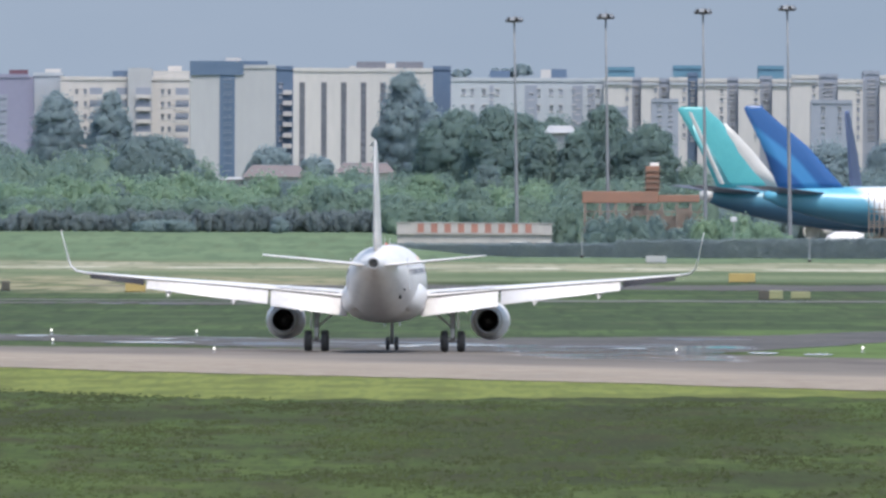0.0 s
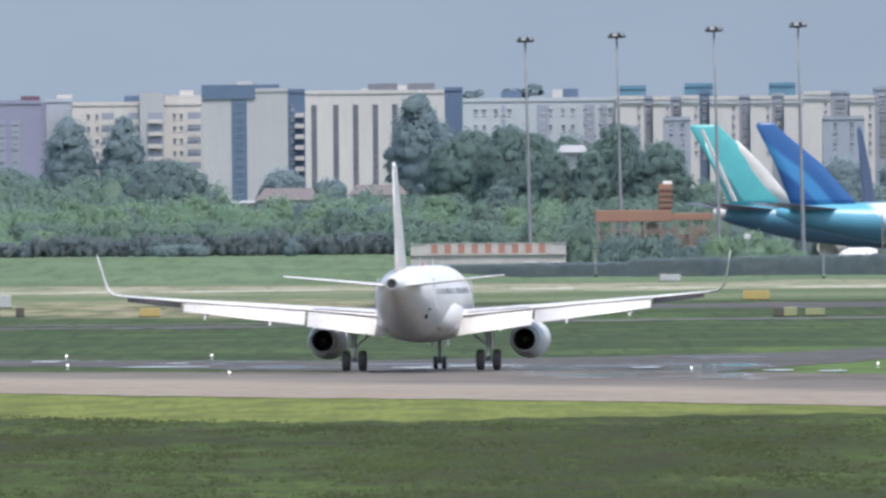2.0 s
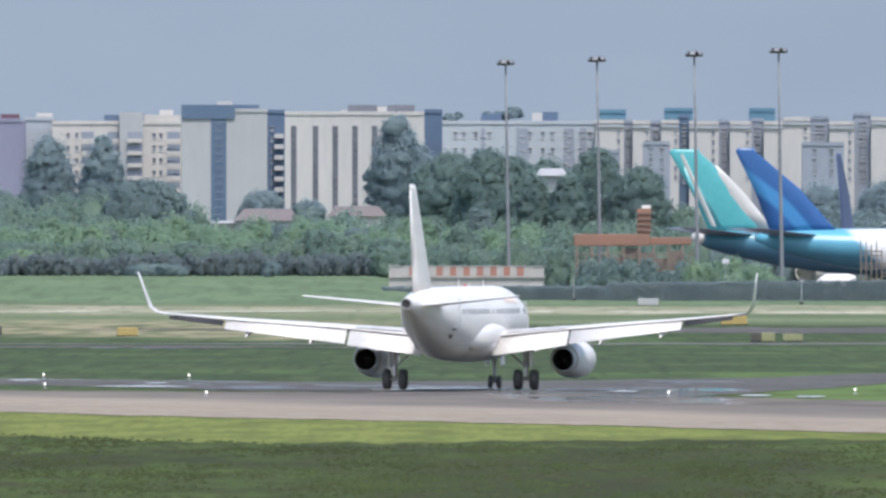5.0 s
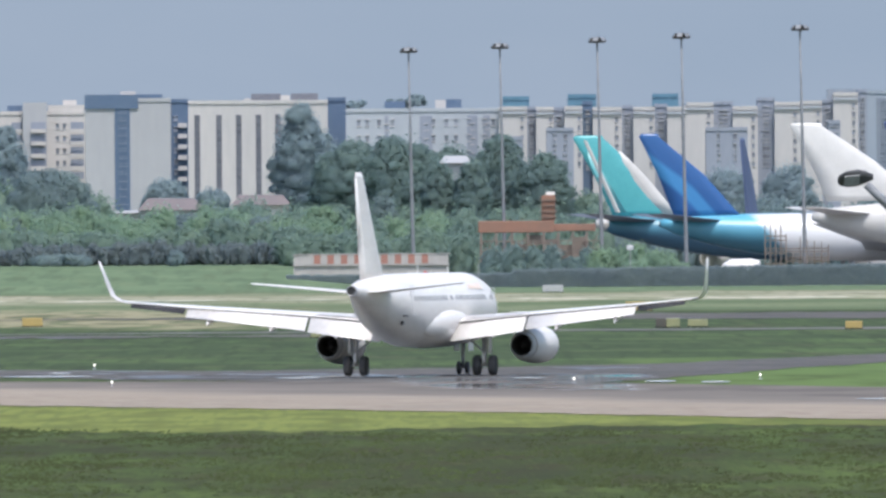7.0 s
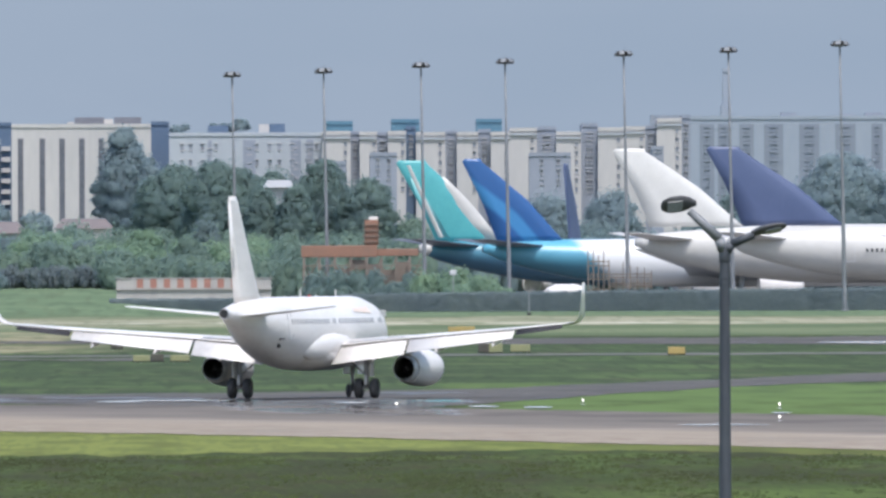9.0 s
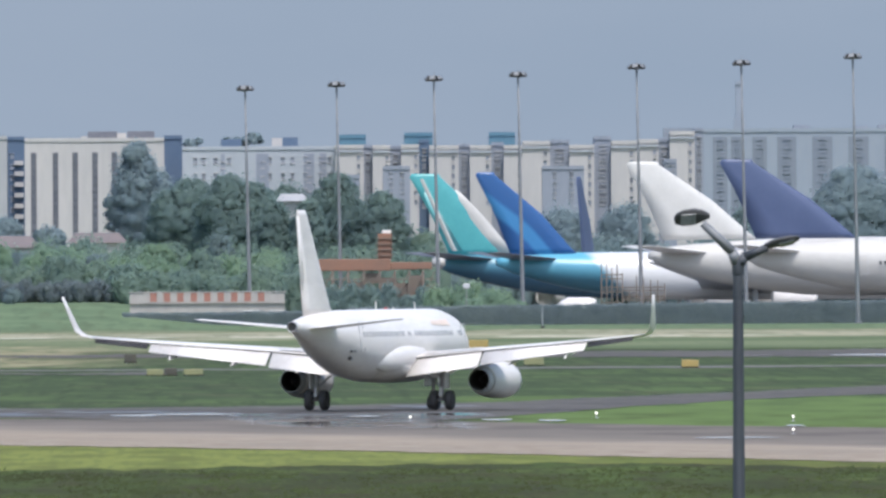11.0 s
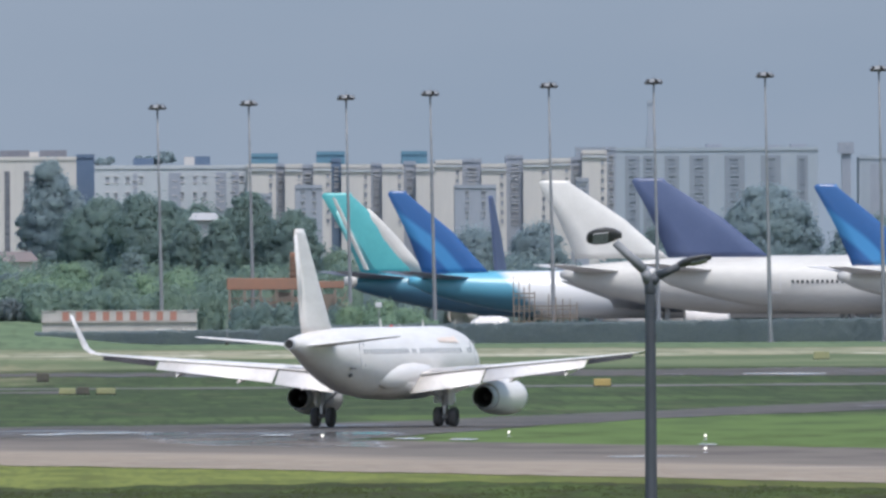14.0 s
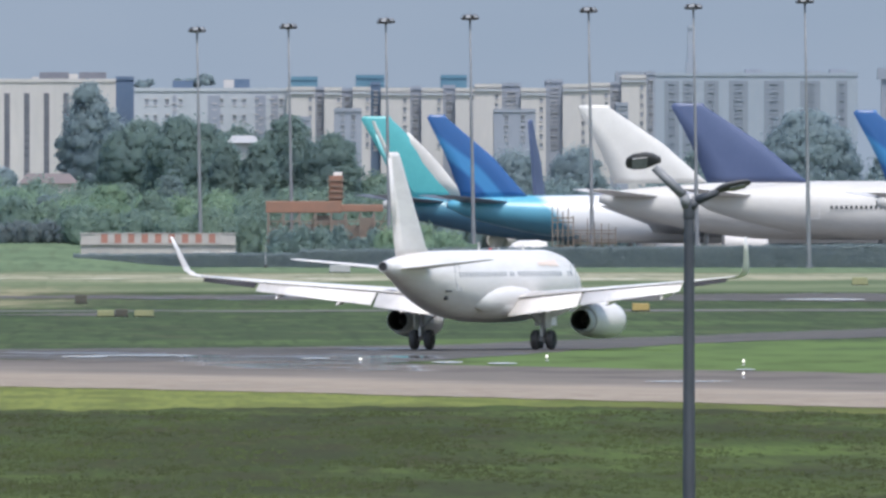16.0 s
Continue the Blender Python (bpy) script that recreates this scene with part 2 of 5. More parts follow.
    z.mix(z.math("MULTIPLY", dry, z.step(z.noise(9, 70, 4, 3.3), 0.34, 0.6, 0.35, 0.95)), (0.28, 0.268, 0.195))
    z.mix(z.math("MULTIPLY", z.band(z.y, 3300, 3345, 8, 120, w2), z.step(z.noise(7, 200, 4, 6.6), 0.46, 0.6)), (0.40, 0.39, 0.32))
    dry2 = z.math("MULTIPLY", z.band(z.y, 2700, 3080, 50, 420, w2), z.math("MULTIPLY", z.step(z.x, -14, 4, 0.9, 0.0), z.step(z.noise(4, 60, 5, 27.0), 0.4, 0.58, 0.3, 1.0)))
    z.mix(dry2, (0.25, 0.23, 0.15))
    bank = z.step(z.math("MULTIPLY_ADD", w2, 120, z.y), 3560, 3620)
    z.mix(bank, (0.108, 0.152, 0.092))
    z.mix(z.math("MULTIPLY", bank, z.step(z.noise(9, 60, 4, 2.0), 0.45, 0.68)), (0.132, 0.180, 0.108))
    z.mix(z.math("MULTIPLY", bank, z.math("MULTIPLY", z.step(z.noise(5, 40, 4, 11.0), 0.52, 0.7), 0.4)), (0.140, 0.170, 0.100))
    z.mix(z.math("MULTIPLY", bank, z.math("MULTIPLY", z.step(z.noise(2.2, 70, 5, 31.0), 0.5, 0.64), 0.6)), (0.080, 0.116, 0.074))
    z.mix(z.math("MULTIPLY", far, z.math("MULTIPLY", z.step(z.noise(1.4, 90, 5, 33.0), 0.52, 0.68), 0.4)), (0.085, 0.108, 0.066))
    return z.done()


def runway_material():
    z = Zones("runway_asphalt", 0.95, 0.02)
    s = z.math("MULTIPLY_ADD", z.x, 4.0, z.y)
    streak, patch, fine = z.noise(7, 30, 4), z.noise(24, 60, 3, 2.0), z.noise(1.5, 8, 3, 5.0)
    z.mix(None, (0.145, 0.130, 0.117))
    z.mix(z.step(streak, 0.4, 0.7), (0.180, 0.158, 0.140))
    z.mix(z.band(s, 1600, 1790, 22, 60, patch), (0.262, 0.225, 0.182))
    z.mix(z.math("MULTIPLY", z.band(s, 1600, 1800, 22, 60, patch), z.math("MULTIPLY", z.step(z.noise(9, 11, 5, 14.0), 0.5, 0.62), 0.75)), (0.205, 0.180, 0.155))
    z.mix(z.math("MULTIPLY", z.band(s, 1620, 1800, 22, 60, patch), z.math("MULTIPLY", z.step(z.noise(14, 9, 5, 17.0), 0.58, 0.68), 0.7)), (0.34, 0.295, 0.245))
    z.mix(z.math("MULTIPLY", z.band(s, 1600, 1750, 25, 50, streak), z.step(fine, 0.42, 0.66)), (0.225, 0.185, 0.150))
    wet = z.math("MULTIPLY", z.band(s, 1850, 2060, 25, 90, patch), z.step(streak, 0.42, 0.58))
    z.mix(z.math("MULTIPLY", wet, 0.7), (0.085, 0.078, 0.074))
    # standing water, mirror-smooth
    film = z.math("MULTIPLY", z.band(s, 1872, 1985, 10, 60, patch), z.math("MULTIPLY", z.step(z.noise(5, 12, 5, 8.0), 0.49, 0.55), z.band(z.x, 4, 16, 2.5)))
    z.nt.links.new(z.step(film, 0.2, 0.8, 0.9, 0.03), z.b.inputs["Roughness"])
    z.nt.links.new(z.step(film, 0.2, 0.8, 0.02, 0.5), z.b.inputs["Specular IOR Level"])
    return z.done()


def damp_material():
    z = Zones("damp_dark_asphalt", 0.9, 0.2)
    streak, patch, fine = z.noise(8, 26, 4, 3.0), z.noise(20, 70, 3, 6.0), z.noise(1.5, 8, 3, 5.0)
    z.mix(None, (0.086, 0.079, 0.072))
    z.mix(z.step(streak, 0.4, 0.65), (0.062, 0.058, 0.054))
    z.mix(z.math("MULTIPLY", z.step(fine, 0.5, 0.68), 0.6), (0.115, 0.104, 0.093))
    wet = z.math("MULTIPLY", z.step(patch, 0.5, 0.6), z.step(streak, 0.5, 0.56))
    film = z.math("MULTIPLY", z.band(z.y, 1865, 1978, 10, 40, patch), z.math("MULTIPLY", z.step(z.noise(6, 11, 5, 18.0), 0.49, 0.55), z.band(z.x, 3, 18, 2)))
    z.nt.links.new(z.math("MINIMUM", z.step(wet, 0.2, 0.9, 0.85, 0.4), z.step(film, 0.2, 0.8, 0.9, 0.03)), z.b.inputs["Roughness"])
    return z.done()


CONCRETE = mat("apron_concrete", (0.17, 0.165, 0.16), 0.85, second=(0.13, 0.128, 0.125), scale=0.05, fine=0.6)
FIELD, RUNWAY, ASPHALT_DARK = field_material(), runway_material(), damp_material()


def build_ground():
    xs = [-2500, -1200, -500, -200, -110, -80, -60, -40, -30, -20, -12, -8, -4, 0, 4, 8, 12, 20, 40, 70, 110, 200, 500, 1200, 2500]
    ys = [-2000, -300, 200, 600, 900, 1200, 1500, 1800, 2100, 2600, 3000, 3300, 3480] + [3480 + 30 * i for i in range(1, 15)] + [4200, 4600, 4900, 5200, 6000]
    return solid("ground", sheet([[(x, y, rise(x, y)) for x in xs] for y in ys]), FIELD, "wide airfield of streaky green and dry grass", "ground", kind="structure", smooth=True)


def along(pts, t):
    """A point on a polyline, t from 0 to 1."""
    k = t * (len(pts) - 1)
    i = min(int(k), len(pts) - 2)
    f = k - i
    return pts[i][0] + (pts[i + 1][0] - pts[i][0]) * f, pts[i][1] + (pts[i + 1][1] - pts[i][1]) * f


def strip(name, p, q, material, label, category, z=0.02, wobble=0.0, n=500):
    """Paving between two edges, each a polyline, with ragged rims."""
    rows = []
    for e, pts in enumerate((p, q)):
        r = []
        for i in range(n + 1):
            x, y = along(pts, i / n)
            k = noise.noise((x * 0.13, y * 0.02, z * 50 + e * 7)) + 0.6 * noise.noise((x * 0.6, y * 0.07, z * 50 + 3 + e)) + 0.35 * noise.noise((x * 3.1, y * 0.3, 9 + e))
            r.append((x, y + wobble * k, z + rise(x, y)))
        rows.append(r)
    return solid(name, sheet(rows), material, label, category, kind="structure")


def line(x, x0, y0, slope):
    return (x, y0 - (x - x0) * slope)


build_ground()
# runway, crossing at a flat slant
strip("runway", [(-70, 1900), (-20, 1733), (7, 1648), (90, 1316)], [(-70, 1990), (-24, 1938), (8.7, 1905), (90, 1612)], RUNWAY, "weathered grey asphalt runway with a pale dusty shoulder", "runway", 0.03, 7.0)
strip("taxiway_1", [(-36, 2085), (-8, 2035), (10.8, 2057), (21.5, 2097), (35, 2188), (75, 2460)], [(-36, 2040), (0, 1905), (13, 1872), (20, 1948), (33.6, 2090), (75, 2350)], ASPHALT_DARK, "dark asphalt taxiway turning off the runway", "taxiway", 0.02, 9.0)
strip("service_road", [(-60, 2552), (90, 2580)], [(-60, 2560), (90, 2622)], ASPHALT, "narrow grey service road", "road", 0.02, 8)
strip("taxiway_2", [(-30, 2850), (10, 2790), (110, 2740)], [(-30, 2853), (10, 2895), (110, 2960)], ASPHALT_DARK, "second dark asphalt taxiway", "taxiway", 0.02, 22)
strip("apron", [(16, 3702), (700, 3640)], [(10, 4010), (700, 4010)], CONCRETE, "dull grey concrete apron under the parked airliners", "apron", 0.02, 2)
strip("taxiway_3", [(-110, 2470), (0, 2500)], [(-110, 2545), (0, 2530)], ASPHALT_DARK, "far end of a dull asphalt taxiway", "taxiway", 0.02, 22)
# ------------------------------------------------------------------ aircraft
def foil(le, chord, th, flat=True, droop=0.0):
    """A wing section behind the leading edge le: lying flat, or standing for a fin."""
    prof = [(0, 0), (0.04, 0.28), (0.2, 0.48), (0.45, 0.46), (0.75, 0.24), (1, 0.03), (1, -0.03), (0.75, -0.2), (0.45, -0.42), (0.2, -0.44), (0.04, -0.26)]
    c, s = math.cos(radians(droop)), math.sin(radians(droop))
    out = []
    for a, b in prof:
        y, w = -a * chord, b * th * chord
        y, w = y * c, w * c - a * chord * s
        out.append((le[0], le[1] + y, le[2] + w) if flat else (le[0] + b * th * chord, le[1] - a * chord, le[2]))
    return out


def surface(sections, flat=True, side=1, droop=0.0):
    rings = []
    for (x, y, z), chord, th in sections:
        rings.append([(p[0] * side, p[1], p[2]) for p in foil((x, y, z), chord, th, flat, droop)])
    return loft(rings)


def body(stations, n=36):
    return loft([ring(0, y, z, rw, rh, n) for y, z, rw, rh in stations])


def tyre_mesh(r, w):
    return lathe([(-w / 2, r * 0.55), (-w / 2, r * 0.86), (-w * 0.36, r * 0.97), (-w * 0.12, r), (w * 0.12, r), (w * 0.36, r * 0.97), (w / 2, r * 0.86), (w / 2, r * 0.55)], 28, "x")


def wheel_at(plane, p, r, w, name="wheel"):
    wh = part(name, tyre_mesh(r, w), RUBBER, plane, "black rubber tyre", True)
    wh.location = p
    part("rim", lathe([(-w * 0.46, 0.02), (-w * 0.46, r * 0.5), (-w * 0.52, r * 0.56), (w * 0.52, r * 0.56), (w * 0.46, r * 0.5), (w * 0.46, 0.02)], 20, "x"), STEEL, wh, "grey metal wheel rim")
    bm = bmesh.new()
    for i in range(8):
        a = i * math.pi / 4
        box(bm, -w * 0.535, w * 0.535, r * 0.36 * math.cos(a) - 0.025, r * 0.36 * math.cos(a) + 0.025, r * 0.36 * math.sin(a) - 0.025, r * 0.36 * math.sin(a) + 0.025)
    part("wheel_bolt", bm, DARK, wh)
    return wh


# dark stripe of shade below the outer wing, painted as aileron colour
AILERON_SHADE = mat("aileron_shadow_grey", (0.035, 0.035, 0.04), 0.85, second=(0.05, 0.05, 0.055), scale=0.8, spec=0.1)
CABIN_GLASS = mat("cabin_window", (0.13, 0.135, 0.15), 0.25, second=(0.19, 0.195, 0.21), scale=0.7)


def build_taxiing():
    a = thing("airliner", "all-white twin-engine airliner with flaps down, taxiing", "airliner")
    part("fuselage", body([(17.72, 3.35, 0.04, 0.04), (17.6, 3.36, 0.28, 0.26), (17.2, 3.4, 0.62, 0.58), (16.4, 3.5, 1.08, 1.1), (15.2, 3.64, 1.5, 1.58), (13.6, 3.78, 1.84, 1.93), (11.8, 3.85, 1.975, 2.07),
                           (4, 3.85, 1.975, 2.07), (-4.5, 3.85, 1.975, 2.07), (-6.5, 3.88, 1.96, 2.04), (-8.5, 3.98, 1.87, 1.93), (-10.5, 4.14, 1.7, 1.75), (-12.5, 4.34, 1.46, 1.51), (-14.5, 4.55, 1.16, 1.22),
                           (-16.3, 4.74, 0.85, 0.92), (-18, 4.88, 0.56, 0.6), (-19.2, 4.95, 0.36, 0.4), (-19.75, 4.97, 0.31, 0.33)]), PAINT_WHITE, a, "glossy white fuselage", True)
    part("exhaust_ring", lathe([(-19.95, 0.25), (-19.7, 0.26), (-19.7, 0.33), (-20.0, 0.31), (-20.02, 0.28), (-19.98, 0.25)], 24, closed=False), STEEL, a, "bare metal exhaust ring", True).location = (0, 0, 4.97)
    part("exhaust_duct", lathe([(-19.85, 0.01), (-19.85, 0.27), (-19.9, 0.27), (-19.9, 0.01)], 20), DARK, a, "sooty black exhaust opening").location = (0, 0, 4.97)
    # belly fairing
    part("belly_fairing", body([(8.2, 2.6, 0.5, 0.4), (7.2, 2.55, 1.6, 0.82), (5.5, 2.6, 2.15, 1.0), (1.0, 2.65, 2.3, 1.08), (-2.5, 2.65, 2.25, 1.02), (-4.5, 2.65, 1.85, 0.8), (-6.0, 2.7, 0.9, 0.45), (-6.6, 2.75, 0.2, 0.15)], 28), PAINT_WHITE, a, "white wing-root belly fairing", True)
    for s in (1, -1):
        part("root_fillet", loft([ring(x * s, y, z, rw, rh, 20) for x, y, z, rw, rh in ((1.6, 4.5, 3.2, 0.1, 0.1), (1.75, 2.5, 3.2, 0.5, 0.5), (1.78, -0.5, 3.1, 0.62, 0.72), (1.7, -3.0, 3.0, 0.6, 0.78), (1.5, -5.0, 2.95, 0.5, 0.7), (1.3, -6.6, 3.0, 0.32, 0.45), (1.2, -7.4, 3.05, 0.05, 0.08))]), PAINT_WHITE, a, "white wing-root fillet", True)
    # fin
    part("fin", surface([((0, -10.2, 5.55), 7.2, 0.05), ((0, -11.6, 6.1), 6.0, 0.085), ((0, -16.55, 11.45), 2.2, 0.1), ((0, -16.95, 11.76), 1.75, 0.05)], False), PAINT_WHITE, a, "white tail fin", True)
    part("rudder", surface([((0, -16.2, 6.25), 1.55, 0.09), ((0, -18.05, 11.4), 0.82, 0.1)], False), PAINT_WHITE, a, "white rudder", True)
    for s in (1, -1):
        part("tailplane", surface([((0.5, -13.9, 4.85), 4.2, 0.055), ((1.0, -14.2, 4.9), 3.95, 0.052), ((6.05, -17.35, 5.4), 1.45, 0.065), ((6.2, -17.7, 5.42), 1.05, 0.05)], True, s), PAINT_WHITE, a, "white horizontal tailplane", True)
        # main wing with drooped trailing parts
        part("wing", surface([((1.2, 6.4, 2.95), 6.6, 0.13), ((1.95, 5.7, 3.05), 6.2, 0.125), ((6.4, 3.3, 3.48), 3.75, 0.115), ((13.3, -0.25, 4.02), 2.3, 0.11), ((16.6, -1.95, 4.32), 1.65, 0.1)], True, s), PAINT_WHITE, a, "white wing panel", True)
        sh = []
        for x, y, z, c, th in ((16.6, -1.95, 4.32, 1.65, 0.1), (17.1, -2.3, 4.42, 1.5, 0.09), (17.42, -2.75, 4.72, 1.35, 0.08), (17.55, -3.15, 5.15, 1.2, 0.07), (17.72, -3.9, 5.9, 0.9, 0.07), (17.9, -4.75, 6.72, 0.55, 0.06)):
            lean = min(1.0, (z - 4.32) / 0.6)
            sec = []
            for p in foil((0, 0, 0), c, th, True):
                w = p[2]
                sec.append(((x - w * lean) * s, y + p[1], z + w * (1 - lean)))
            sh.append(sec)
        part("sharklet", loft(sh), PAINT_WHITE, a, "upturned white wingtip", True)
        part("flap", surface([((2.05, -0.3, 2.98), 1.75, 0.13), ((6.35, -0.35, 3.42), 1.5, 0.13)], True, s, 36), PAINT_WHITE, a, "extended inboard flap", True)
        part("flap", surface([((6.5, -0.4, 3.42), 1.45, 0.13), ((13.2, -2.35, 3.98), 0.95, 0.13)], True, s, 33), PAINT_WHITE, a, "extended outboard flap", True)
        part("aileron", surface([((13.35, -2.45, 3.95), 0.6, 0.25), ((16.3, -3.45, 4.24), 0.42, 0.25)], True, s, 30), AILERON_SHADE, a, "aileron edge coloured dark as shade", True)
        seam = bmesh.new()
        tube(seam, (2.05 * s, -0.53, 3.0), (6.35 * s, -0.5, 3.42), 0.028, 0.024, 6)
        tube(seam, (6.5 * s, -0.52, 3.43), (13.2 * s, -2.6, 3.98), 0.024, 0.018, 6)
        part("flap_seam", seam, DARK, a, "dark seam above the flaps")
        for x, y, z, ln in ((4.6, 0.3, 2.62, 2.6), (8.4, -0.2, 3.05, 2.7), (12.0, -1.2, 3.42, 2.3)):
            f = part("flap_fairing", body([(1.4, 0.25, 0.03, 0.03), (0.8, 0.1, 0.15, 0.2), (-0.2, 0.0, 0.19, 0.26), (-1.2, -0.18, 0.15, 0.2), (-ln + 0.5, -0.4, 0.04, 0.05)], 14), PAINT_WHITE, a, "white flap-track fairing", True)
            f.location = (x * s, y, z)
        for k in range(4):
            x = 3.0 + k * 0.9
            part("spoiler", boxm(x * s - 0.42, x * s + 0.42, 0.15 - 0.1 * k, 0.95 - 0.1 * k, 3.38 + 0.09 * k, 3.4 + 0.09 * k), PAINT_WHITE, a)
        # engine
        e = part("nacelle", lathe([(7.3, 0.82), (7.45, 0.9), (7.4, 0.98), (7.0, 1.05), (6.0, 1.1), (4.5, 1.07), (3.0, 0.97), (2.1, 0.84), (1.95, 0.81), (1.94, 0.77), (2.2, 0.72), (3.6, 0.7)], 32), PAINT_WHITE, a, "white engine nacelle", True)
        e.location = (5.72 * s, 0, 1.72)
        part("exhaust_cowl", lathe([(2.3, 0.775), (1.7, 0.72), (1.25, 0.665), (1.22, 0.65), (1.22, 0.625), (1.3, 0.62)], 28, closed=False), PAINT_GREY, e, "pale grey exhaust cowl", True)
        part("exhaust_nozzle", lathe([(1.28, 0.622), (1.5, 0.61), (2.9, 0.6), (3.2, 0.05)], 28, closed=False), DARK, e, "dark sooty exhaust nozzle", True)
        part("exhaust_cone", lathe([(3.1, 0.4), (2.3, 0.3), (1.85, 0.1), (1.8, 0.01)], 20), DARK, e, "dark metal exhaust cone", True)
        part("fan_face", lathe([(6.8, 0.02), (6.8, 0.84), (6.7, 0.84), (6.7, 0.02)], 28), DARK, e)
        part("intake_lip", lathe([(7.25, 0.84), (7.5, 0.9), (7.44, 0.99), (7.05, 1.055), (7.0, 1.04)], 32), STEEL, e, "polished metal intake lip", True)
        part("pylon", surface([((5.72, 6.2, 2.75), 4.6, 0.07), ((5.72, 5.0, 3.25), 3.8, 0.07)], False, s), PAINT_WHITE, a, "white engine pylon", True)
        # main gear
        g = part("main_strut", tube(bmesh.new(), (3.8 * s, 0, 0.62), (3.8 * s, -0.1, 3.0), 0.13, 0.17, 12), STEEL, a, "grey main landing-gear strut", True)
        part("axle", tube(bmesh.new(), (3.8 * s - 0.62, 0, 0.585), (3.8 * s + 0.62, 0, 0.585), 0.09, 0.09, 10), STEEL, g)
        part("side_brace", tube(tube(bmesh.new(), (3.75 * s, -0.05, 1.35), (2.4 * s, 0.1, 2.5), 0.06, 0.06, 8), (3.75 * s, 0.05, 1.9), (3.0 * s, 0.5, 2.6), 0.045, 0.045, 8), STEEL, g)
        part("torque_link", boxm(3.8 * s - 0.09, 3.8 * s + 0.09, -0.42, -0.12, 0.75, 1.3, bevel=0.03), STEEL, g)
        part("gear_door", boxm(4.1 * s - 0.03, 4.1 * s + 0.03, -0.55, 0.5, 1.25, 2.85, bevel=0.02), PAINT_WHITE, g, "white landing-gear door")
    # nose gear
    g = part("nose_strut", tube(bmesh.new(), (0, 12.64, 0.4), (0, 12.4, 2.2), 0.09, 0.12, 12), STEEL, a, "grey nose landing-gear strut", True)
    part("axle", tube(bmesh.new(), (-0.34, 12.64, 0.38), (0.34, 12.64, 0.38), 0.06, 0.06, 10), STEEL, g)
    part("drag_brace", tube(bmesh.new(), (0, 12.55, 1.1), (0, 13.6, 2.1), 0.05, 0.05, 8), STEEL, g)
    for s in (1, -1):
        part("nose_gear_door", boxm(0.42 * s - 0.02, 0.42 * s + 0.02, 12.0, 13.6, 1.35, 1.95, bevel=0.015), PAINT_WHITE, g, "white nose-gear door")
    # cabin windows, doors and hatches on both sides
    wm = mesh_of(boxm(-0.012, 0.012, -0.1, 0.1, -0.15, 0.15, bevel=0.008), "window")
    wm.materials.append(CABIN_GLASS)
    for s in (1, -1):
        for i in range(42):
            y = 11.9 - i * 0.533
            if i in (2, 3, 21, 24):
                continue
            zc, rw, rh = (float(np.interp(-y, (4.5, 6.5, 8.5, 10.5), q)) for q in ((3.85, 3.88, 3.98, 4.14), (1.975, 1.96, 1.87, 1.7), (2.07, 2.04, 1.93, 1.75)))
            k = math.asin((4.5 - zc) / rh)
            w = part("window", wm, None, a)
            w.matrix_basis = pose((rw * math.cos(k) + 0.004) * s, y, 4.5, 0, -math.degrees(k) * s, 0)
        for y, h in ((12.6, 1.85), (-10.3, 1.75)):
            rw = 1.93 if y > 0 else 1.72
            z0 = 3.2 if y > 0 else 3.5
            d = part("cabin_door", bmesh.new(), PAINT_GREY, a, "outlined white cabin door")
            bm = bmesh.new()
            for y0, y1, z1, z2 in ((-0.42, -0.4, 0, h), (0.4, 0.42, 0, h), (-0.42, 0.42, 0, 0.03), (-0.42, 0.42, h - 0.03, h)):
                box(bm, -0.02, 0.02, y0, y1, z1, z2)
            bm.to_mesh(d.data)
            bm.free()
            d.matrix_basis = pose((rw + 0.02) * s, y, z0, 0, -6 * s, 0)
    part("cargo_vent", boxm(1.42, 1.50, -12.0, -10.9, 3.45, 3.55), DARK, a, "small dark vent slot")
    v = part("outflow_valve", boxm(1.15, 1.28, -11.5, -11.0, 2.98, 3.22, bevel=0.02), DARK, a, "dark outflow valve opening")
    # titles over the forward windows: an orange mark with no lettering
    bm = bmesh.new()
    for i, (y, z, h) in enumerate(((9.6, 5.02, 0.5), (9.0, 5.0, 0.34), (8.4, 5.06, 0.42), (7.7, 5.0, 0.32), (7.0, 5.02, 0.36), (6.3, 5.0, 0.3))):
        box(bm, -0.012, 0.012, y - 0.24, y + 0.24, -h / 2, h / 2)
    lg = part("title_mark", bm, mat("orange_mark", (0.72, 0.56, 0.47), 0.4, second=(0.72, 0.62, 0.54), scale=2), a, "faded orange marks above the windows")
    lg.matrix_basis = pose(1.60, 0, 5.12, 0, -39, 0)
    for y, z, h in ((8.5, 5.9, 0.42), (-0.5, 5.9, 0.5), (3.5, 5.9, 0.16)):
        part("antenna", surface([((0, y, z - 0.05), 0.4, 0.1), ((0, y - 0.22, z + h), 0.2, 0.1)], False), PAINT_WHITE, a)
    part("beacon", lathe([(0, 0.09), (0.08, 0.08), (0.13, 0.03)], 12, "z"), mat("beacon_red", (0.5, 0.05, 0.04), 0.3), a, "small red beacon").location = (0, 1.5, 5.91)
    bm = bmesh.new()
    for x0, x1, tilt in ((-0.95, -0.35, 0), (-0.3, 0.3, 0), (0.35, 0.95, 0)):
        box(bm, x0, x1, 15.6 - abs(x0 + x1) * 0.35, 15.75 - abs(x0 + x1) * 0.35, 4.55, 5.0)
    part("windscreen", bm, GLASS_DARK, a, "dark cockpit windscreen")
    wheels = []
